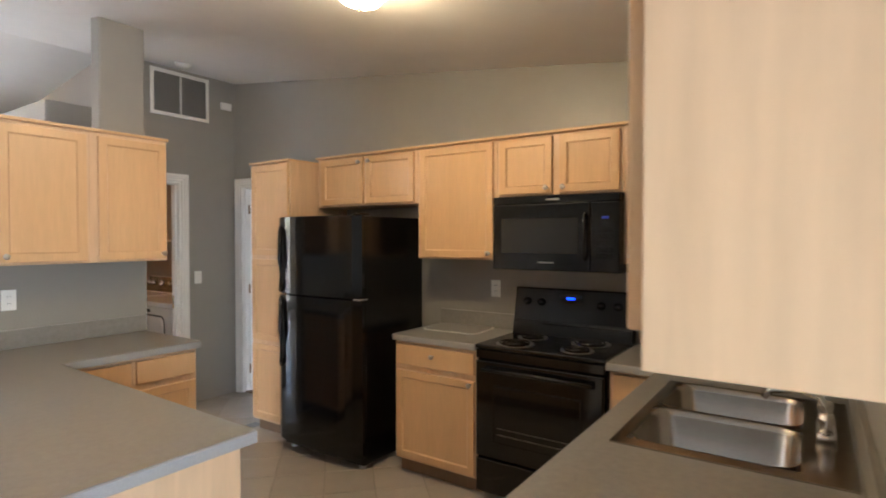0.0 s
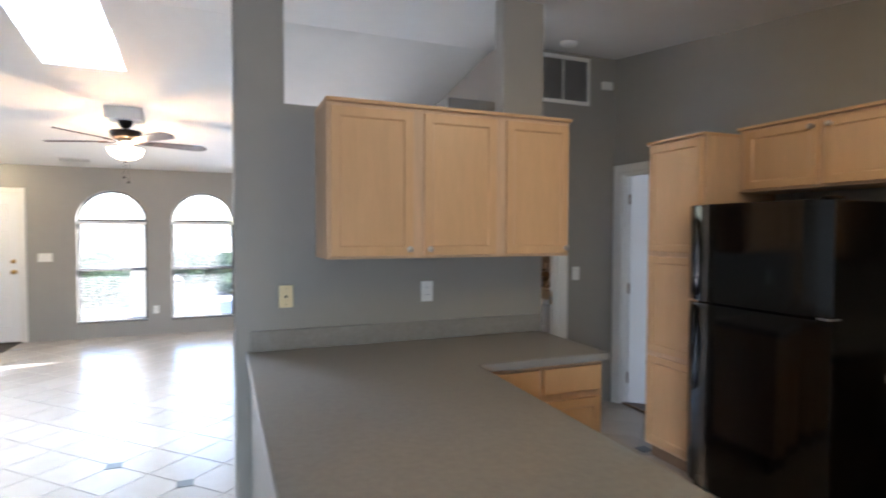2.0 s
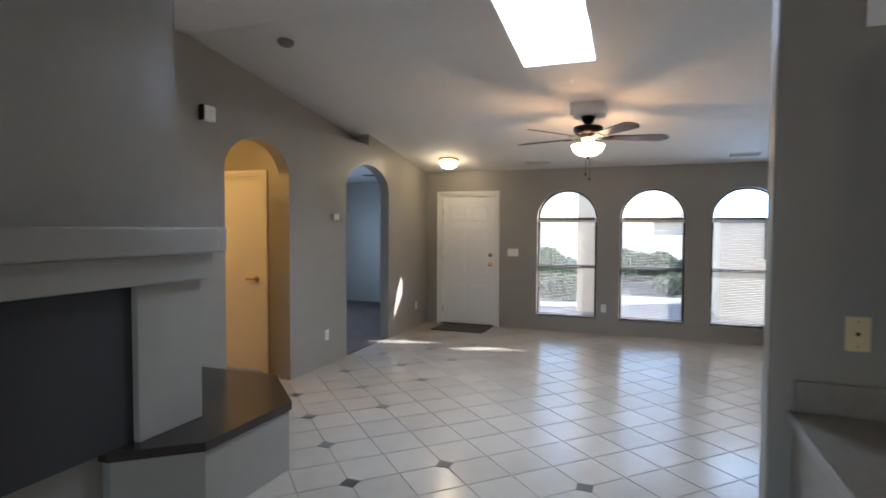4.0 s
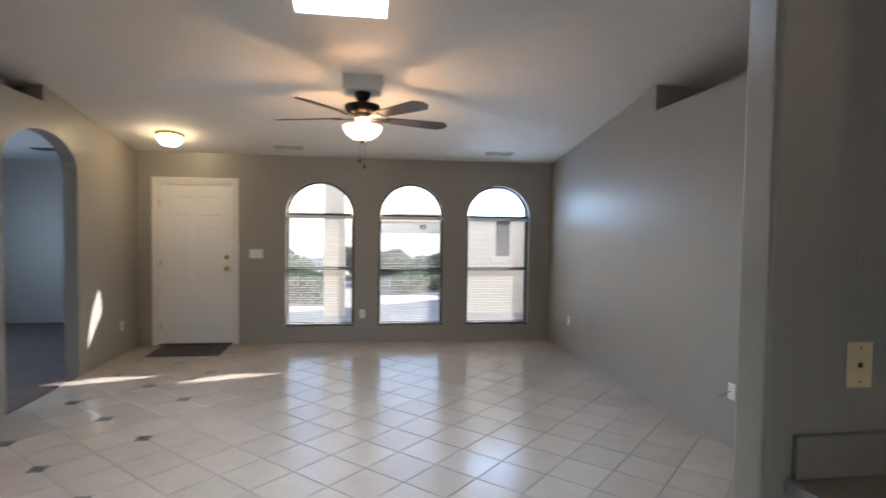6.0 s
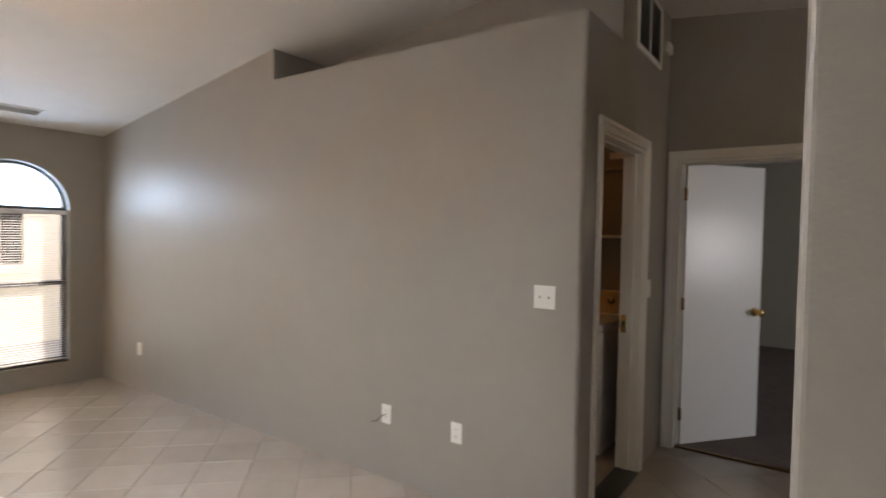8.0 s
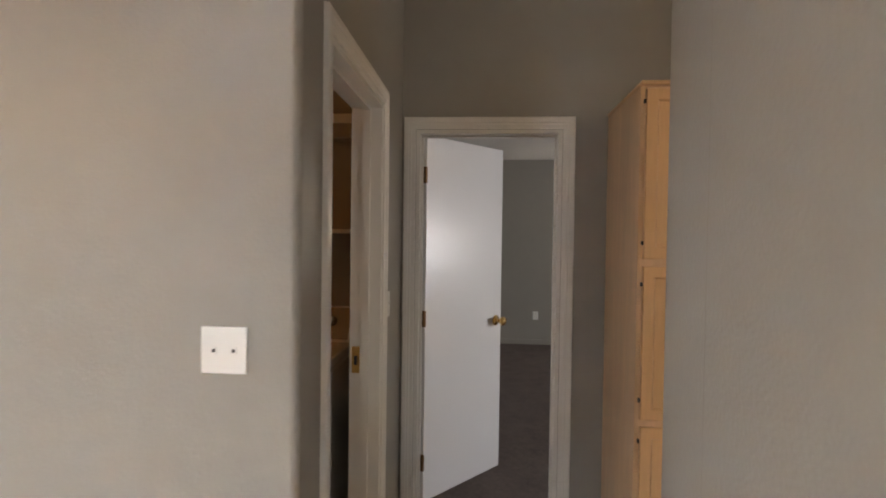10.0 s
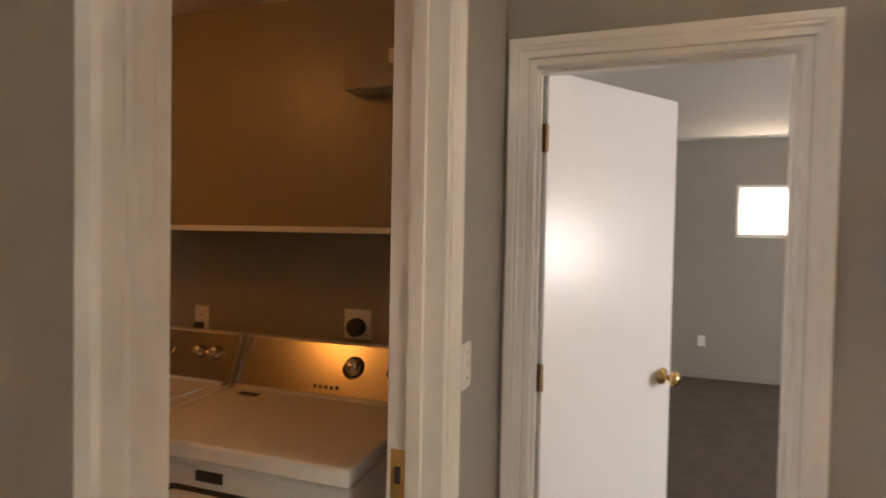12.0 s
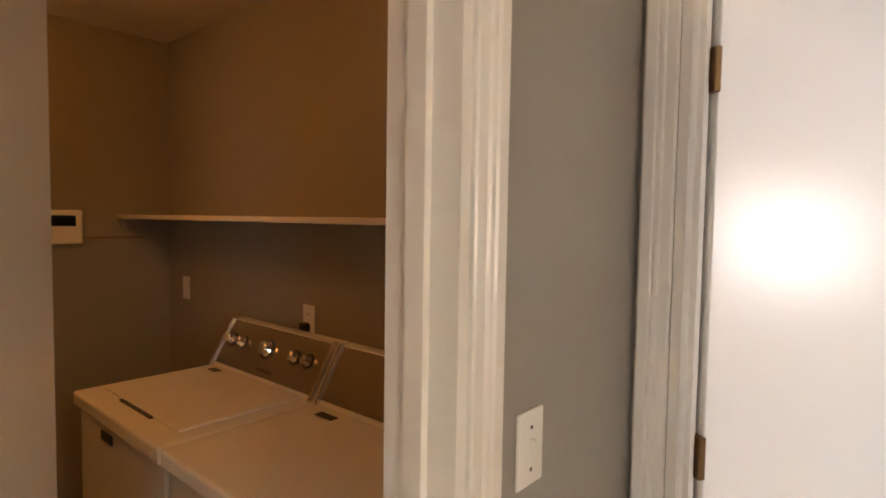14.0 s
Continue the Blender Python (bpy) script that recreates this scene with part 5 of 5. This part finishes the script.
# ---- fireplace ----
fp = thing("fireplace", "painted fireplace with a stepped mantel and raised dark tile hearth", "fireplace")
hp = [(LEFT_X + 0.002, 5.0), (-2.72, 5.0), (-2.245, 4.535), (-2.26, 3.83), (-2.6, 3.55), (LEFT_X + 0.002, 3.55)]
def inset_poly(pts, d):
    cx, cy = sum(p[0] for p in pts) / len(pts), sum(p[1] for p in pts) / len(pts)
    return [(x + (cx - x) * d if x > LEFT_X + 0.01 else x, y + (cy - y) * d) for x, y in pts]
hb = inset_poly(hp, 0.03)
part("hearth_base", prism(bmesh.new(), [(x, y, 0) for x, y in hb], [(x, y, 0.385) for x, y in hb]), M_WALL, fp)
part("hearth_slab", prism(bmesh.new(), [(x, y, 0.385) for x, y in hp], [(x, y, 0.435) for x, y in hp]), M_HEARTH, fp, "dark glossy tile hearth top")
part("chimney_breast", prism(bmesh.new(), [(LEFT_X + 0.002, 2.3, 0), (-2.66, 2.3, 0), (-2.66, 4.05, 0), (LEFT_X + 0.002, 4.05, 0)],
     [(LEFT_X + 0.002, 2.3, up(2.3)), (-2.66, 2.3, up(2.3)), (-2.66, 4.05, up(4.05)), (LEFT_X + 0.002, 4.05, up(4.05))]), M_WALL, fp)
part("surround_leg", box(-2.66, -2.56, 3.7, 4.12, 0.435, 1.24, 0.006, 2), M_WALL, fp)
part("surround_leg", box(-2.66, -2.56, 2.3, 2.75, 0.0, 1.24, 0.006, 2), M_WALL, fp)
part("mantel_shelf", box(-2.72, -2.44, 2.2, 4.2, 1.39, 1.53, 0.01, 2), M_WALL, fp)
part("mantel_step", box(-2.7, -2.5, 2.25, 4.15, 1.24, 1.39, 0.008, 2), M_WALL, fp)
# Solid block, no recess: the firebox's shade is put into its dark colour.
part("firebox", box(-2.66, -2.6, 2.75, 3.7, 0.436, 1.24), M_SLOT, fp, "flat dark block standing in for the firebox recess")

# ---- laundry ----
def washer_dryer(name, label, y0, w, dryer):
    x0, x1 = 2.918, 3.575
    root = thing(name, label, "dryer" if dryer else "washer", "", Matrix.Translation((0, y0, 0)))
    part("cabinet", box(x0 + 0.012, x1, 0.004, w - 0.004, 0.02, 0.86, 0.012, 3), M_WASH, root)
    part("top", box(x0 - 0.008, x1, 0.0, w, 0.866, 0.915, 0.01, 4), M_WASH, root)
    if not dryer:
        part("lid", box(x0 + 0.07, 3.385, 0.06, w - 0.06, 0.9155, 0.924, 0.004, 2), M_WASH, root)
        part("lid_grip", box(x0 + 0.06, x0 + 0.072, w / 2 - 0.12, w / 2 + 0.12, 0.9155, 0.921), M_SLOT, root, "dark lid grip recess")
        part("lid_switch", box(3.33, 3.36, w - 0.16, w - 0.1, 0.9245, 0.926), M_SLOT, root)
    else:
        part("lint_slot", box(3.33, 3.36, w - 0.16, w - 0.08, 0.9155, 0.917), M_SLOT, root)
        d = part("dryer_door", rounded(0.48, 0.5, 0.07, 0, 0.022), M_WASH, root)
        d.matrix_local = pose(x0 + 0.012, w / 2, 0.52, 90, 0, -90)
        ring = part("door_seam", rounded(0.51, 0.53, 0.08, 0, 0.004), M_SLOT, root)
        ring.matrix_local = pose(x0 + 0.0125, w / 2, 0.52, 90, 0, -90)
        part("round_badge", lathe([(0, 0), (0.026, 0), (0.024, 0.004), (0, 0.005)], 20, None, Matrix.Translation((x0 - 0.0105, w / 2 + 0.2, 0.72)) @ Matrix.Rotation(radians(-90), 4, "Y")), M_SLOT, root)
    part("badge", box(x0 + 0.006, x0 + 0.013, w / 2 - 0.045 + (0.06 if dryer else 0.08), w / 2 + 0.045 + (0.06 if dryer else 0.08), 0.805, 0.835, 0.002, 1), M_SLOT, root, "dark nameplate")
    # sloping console
    pr = [(3.395, 0.916), (3.575, 0.916), (3.575, 1.062), (3.54, 1.092), (3.497, 1.092)]
    con = part("console", prism(bmesh.new(), [(x, 0.005, z) for x, z in pr], [(x, w - 0.005, z) for x, z in pr]), M_WASH, root)
    fpn = [(3.4005, 0.93), (3.4935, 1.088), (3.4895, 1.09), (3.3965, 0.932)]
    part("console_face", prism(bmesh.new(), [(x, 0.02, z) for x, z in fpn], [(x, w - 0.02, z) for x, z in fpn]), M_PANEL, con, "brushed grey control panel")
    for y in (0.008, w - 0.02):
        part("end_cap", prism(bmesh.new(), [(x, y, z) for x, z in [(3.38, 0.92), (3.41, 0.92), (3.512, 1.094), (3.484, 1.097)]], [(x, y + 0.012, z) for x, z in [(3.38, 0.92), (3.41, 0.92), (3.512, 1.094), (3.484, 1.097)]]), M_CHROME, con)
    nrm = Vector((-0.158, 0, 0.093)).normalized()
    q = nrm.to_track_quat("Z", "Y").to_matrix().to_4x4()
    knobs = [(0.615, 0.022), (0.535, 0.022), (0.36, 0.031), (0.185, 0.022), (0.105, 0.022)] if not dryer else [(0.275, 0.033), (0.12, 0.022)]
    for y, r in knobs:
        c = Vector((3.4485, y, 1.021)) + nrm * 0.001
        part("dial", lathe([(0, 0), (r, 0), (r * 0.97, 0.006), (r * 0.8, 0.01), (r * 0.76, 0.026), (r * 0.66, 0.03), (0, 0.031)], 24, None, Matrix.Translation(c) @ q), M_CHROME, con, "chrome dial", True)
        part("dial_ring", lathe([(r * 1.25, 0), (r * 1.25, 0.0012), (0, 0.0012)], 24, None, Matrix.Translation(c) @ q), M_SLOT, con)
    for i in range(5):
        y = w / 2 - 0.06 + 0.022 * i
        c = Vector((3.4095, y, 0.953)) + nrm * 0.003
        part("marking", box(-0.004, 0.004, -0.006, 0.006, 0, 0.0006), M_SLOT, con).matrix_local = Matrix.Translation(c) @ q
    for x in (x0 + 0.05, x1 - 0.05):
        for y in (0.06, w - 0.06):
            part("foot", lathe([(0, 0), (0.02, 0), (0.02, 0.02), (0, 0.02)], 12, None, Matrix.Translation((x, y, 0))), M_SLOT, root)
    return root


washer_dryer("dryer", "white front-door clothes dryer with a sloped grey control panel", 5.122, 0.757, True)
washer_dryer("washer", "white top-loading washing machine with five chrome dials", 5.888, 0.695, False)
sh = thing("laundry_shelf", "long white painted wall shelf above the washer and dryer", "shelf")
part("board", box(LX1 - 0.255, LX1 - 0.001, HALL_Y + 0.132, LY1 - 0.001, 1.498, 1.518, 0.002, 1), M_TRIM, sh)
part("cleat", box(LX1 - 0.24, LX1 - 0.001, LY1 - 0.02, LY1 - 0.001, 1.46, 1.4975), M_WALL, sh)
bxm = thing("ceiling_soffit_box", "brown boxed-in duct high in the laundry corner", "duct box")
part("box", box(LX1 - 0.1, LX1 - 0.001, HALL_Y + 0.132, 5.484, 2.02, LZ - 0.001, 0.004, 1), M_WALL, bxm)
part("bar", box(LX1 - 0.112, LX1 - 0.101, 5.1, 5.3, 2.1, 2.15, 0.003, 1), M_PLATE, bxm)
tm = thing("control_panel", "white wall control panel with a dark display", "control panel", at=pose(3.1, LY1, 1.455))
part("case", box(-0.09, 0.09, -0.03, 0, -0.08, 0.08, 0.008, 2), M_PLATE, tm)
part("display", box(-0.06, 0.06, -0.032, -0.0305, 0.005, 0.055), M_DARKGLASS, tm)
part("cable_channel", box(0.0905, 0.36, -0.008, 0, -0.055, -0.046), M_KICK, tm, "thin brown cable channel")

# ---- outside ----
structure("ground", add_box(bmesh.new(), -600, 600, -600, 600, -0.4, -0.125), M_GRAVEL, "pale desert gravel ground", "ground")
structure("pavement", add_box(bmesh.new(), -5.0, 1.0, FRONT_Y + 0.16, 15.2, -0.13, -0.06), M_CONC, "pale concrete front walk", "pavement")
structure("road", add_box(bmesh.new(), -80, 80, 24, 31, -0.126, -0.115), M_ASPH, "grey asphalt street", "road")
structure("driveway", add_box(bmesh.new(), -0.9, 6.5, 15.3, 24, -0.126, -0.11), M_ASPH, "dark asphalt driveway beyond the walk", "driveway")
ga = thing("garage_wing", "beige stucco garage wing with a small dark window", "house wing")
part("wall", box(1.12, 7.5, 12.9, 13.1, -0.13, 3.0), M_STUCCO, ga)
# Unseen sides, back and roof, added to cast shade over the front walk.
part("wall", box(7.3, 7.5, 13.1, 14.3, -0.13, 3.0), M_STUCCO, ga)
part("wall", box(1.12, 1.32, 13.1, 14.3, -0.13, 3.0), M_STUCCO, ga)
part("wall", box(1.12, 7.5, 14.3, 14.5, -0.13, 3.0), M_STUCCO, ga)
part("roof", box(1.32, 7.3, 13.1, 14.3, 2.86, 2.96), M_ROOF, ga)
wv = part("window", box(1.84, 2.09, 12.86, 12.9, 0.98, 2.05), M_DARKGLASS, ga, "small dark window")
part("sill", box(1.72, 2.24, 12.82, 12.9, 0.86, 0.979, 0.005, 1), M_STUCCO, wv)
po = thing("porch_post", "square beige stucco porch post", "post")
part("shaft", box(-1.38, -1.02, 12.3, 12.66, -0.13, 3.2, 0.01, 1), M_STUCCO, po)
nh = thing("neighbour_house", "beige stucco house across the street with a low tiled roof", "house")
part("wall", box(2, 28, 150, 160, -0.13, 3.0), M_STUCCO, nh)
part("roof", prism(bmesh.new(), [(1.2, 149.2, 3.0), (28.8, 149.2, 3.0), (28.8, 160.8, 3.0), (1.2, 160.8, 3.0)], [(9, 154.8, 5.4), (21, 154.8, 5.4), (21, 155.2, 5.4), (9, 155.2, 5.4)]), M_ROOF, nh)
part("window", box(15, 16.8, 149.95, 150, 0.9, 2.2), M_DARKGLASS, nh)


def shrub(x, y, r, h, seed, label):
    rnd = random.Random(seed)
    root = thing("shrub", label, "shrub", "front garden shrubs", Matrix.Translation((x, y, -0.125)))
    bm = bmesh.new()
    for i in range(7):
        a = rnd.uniform(0, 6.28)
        tube([(0, 0, 0), (0.25 * r * math.cos(a), 0.25 * r * math.sin(a), h * 0.35), (0.6 * r * math.cos(a), 0.6 * r * math.sin(a), h * rnd.uniform(0.6, 0.8))], 0.012, 5, bm)
    part("stems", bm, M_BARK, root)
    verts, faces = [], []
    lobes = [(rnd.uniform(-0.62, 0.62) * r, rnd.uniform(-0.62, 0.62) * r, h * rnd.uniform(0.2, 0.72), rnd.uniform(0.26, 0.46)) for _ in range(11)]
    for i in range(int(8500 * r)):
        while True:
            p = Vector((rnd.uniform(-1, 1), rnd.uniform(-1, 1), rnd.uniform(-1, 1)))
            if 0.45 < p.length < 1:
                break
        lx, ly, lz, lr = lobes[i % 11]
        c = Vector((lx + p.x * r * lr, ly + p.y * r * lr, max(0.03, lz + p.z * h * lr * 0.8)))
        d = Vector((rnd.uniform(-1, 1), rnd.uniform(-1, 1), rnd.uniform(-0.2, 1))).normalized()
        e = d.orthogonal().normalized()
        s = rnd.uniform(0.045, 0.085)
        k = len(verts)
        verts += [c - e * s * 0.35, c + d * s, c + e * s * 0.35, c - d * s]
        faces.append((k, k + 1, k + 2, k + 3))
    me = bpy.data.meshes.new("leaves")
    me.from_pydata(verts, [], faces)
    me.materials.append(M_LEAF)
    lv = new("leaves", me)
    lv.parent = root


shrub(-1.95, 14.3, 0.72, 0.72, 1, "low rounded grey-green shrub beside the walk")
shrub(-3.3, 18.0, 1.2, 1.15, 5, "broad grey-green desert shrub")
shrub(0.5, 16.4, 0.75, 0.5, 2, "low green mound shrub beyond the walk")
shrub(1.45, 16.9, 0.6, 0.5, 6, "low green mound shrub beyond the walk")
shrub(0.1, 18.6, 0.75, 1.0, 3, "rounded green shrub beside the driveway")
shrub(1.35, 18.3, 0.8, 0.98, 7, "rounded green shrub beside the driveway")
shrub(-0.9, 20.5, 1.4, 1.0, 4, "broad grey-green shrub near the street")

# ---- floor tiles ----
D = 0.443
PX, PY0 = -2.255, 5.83
HALF = D / 2 - 0.0045
RECTS = [(LEFT_X, RIGHT_X, BACK_Y, FRONT_Y), (RIGHT_X, EAST_X, SINK_Y, HALL_Y), (RIGHT_X + 0.13, LX1, HALL_Y + 0.13, LY1), (-5.25, LEFT_X, 4.1, 6.35)]


def clip(poly, r):
    for axis, lim, sgn in ((0, r[0], 1), (0, r[1], -1), (1, r[2], 1), (1, r[3], -1)):
        out = []
        for i, p in enumerate(poly):
            q = poly[(i + 1) % len(poly)]
            a, b = (p[axis] - lim) * sgn, (q[axis] - lim) * sgn
            if a >= 0:
                out.append(p)
            if a * b < 0:
                t = a / (a - b)
                out.append((p[0] + (q[0] - p[0]) * t, p[1] + (q[1] - p[1]) * t))
        poly = out
        if len(poly) < 3:
            return []
    return poly


tile_bm = bmesh.new()
ring = [(HALF, 0), (0, HALF), (-HALF, 0), (0, -HALF)]
inn = [(x * 0.987, y * 0.987) for x, y in ring]
lo = [tile_bm.verts.new((x, y, -0.003)) for x, y in ring]
hi = [tile_bm.verts.new((x, y, 0.0)) for x, y in inn]
for i in range(4):
    tile_bm.faces.new((lo[i], lo[(i + 1) % 4], hi[(i + 1) % 4], hi[i]))
tile_bm.faces.new(hi)
tile_me = bpy.data.meshes.new("tile")
tile_bm.to_mesh(tile_me)
tile_bm.free()
tile_me.materials.append(M_TILE)
floor = bpy.data.objects["floor"]
rest_v, rest_f = [], []
full = []
for r in RECTS:
    i0, i1 = int((r[0] - PX) / D) - 2, int((r[1] - PX) / D) + 2
    j0, j1 = int((r[2] - PY0) / D) - 2, int((r[3] - PY0) / D) + 2
    for i2 in range(2 * i0, 2 * i1):
        for j2 in range(2 * j0, 2 * j1):
            if (i2 + j2) % 2 == 0:
                continue
            cx, cy = PX + i2 * D / 2, PY0 + j2 * D / 2
            if r[0] + HALF <= cx <= r[1] - HALF and r[2] + HALF <= cy <= r[3] - HALF:
                full.append((cx, cy))
                continue
            poly = clip([(cx + x, cy + y) for x, y in inn], r)
            if poly:
                k = len(rest_v)
                rest_v += [(x, y, 0.0) for x, y in poly]
                rest_f.append(tuple(range(k, k + len(poly))))
full.sort(key=lambda c: abs(c[0] + 0.6) + abs(c[1] - 6.2))
for cx, cy in full[:300]:
    t = new("tile", tile_me)
    t.location = (cx, cy, 0)
    t.parent = floor
for cx, cy in full[300:]:
    k = len(rest_v)
    rest_v += [(cx + x, cy + y, -0.003) for x, y in ring] + [(cx + x, cy + y, 0.0) for x, y in inn]
    rest_f += [(k + a, k + (a + 1) % 4, k + 4 + (a + 1) % 4, k + 4 + a) for a in range(4)] + [(k + 4, k + 5, k + 6, k + 7)]
me = bpy.data.meshes.new("tiles")
me.from_pydata(rest_v, [], rest_f)
me.materials.append(M_TILE)
rest = tagged(new("tiles", me), kind="stuff")
rest.parent = floor
ins_me = None
for i in range(-2, 14):
    for j in range(-4, 9):
        band = (-2 <= i <= 0 and j >= -3) or (i >= 0 and -4 <= j <= -2)
        x, y = PX + i * D, PY0 + j * D
        if (i + j) % 2 or not band or y > FRONT_Y - 0.3 or x > EAST_X - 0.6 or (x > 0.2 and y < PART_Y1 + 0.05) or (y > 9.2 and x < -2.3):
            continue
        if ins_me is None:
            o = part("insert_tile", box(-0.047, 0.047, -0.047, 0.047, -0.003, 0.002, 0.0015, 1), M_SLATE, floor, "small dark slate insert tile")
            ins_me = o.data
        else:
            o = new("insert_tile", ins_me)
            o.parent = floor
        o.location = (x, y, 0)
o = new("insert_tile", ins_me)
o.parent = floor
o.location = (2.93, 3.885, 0)
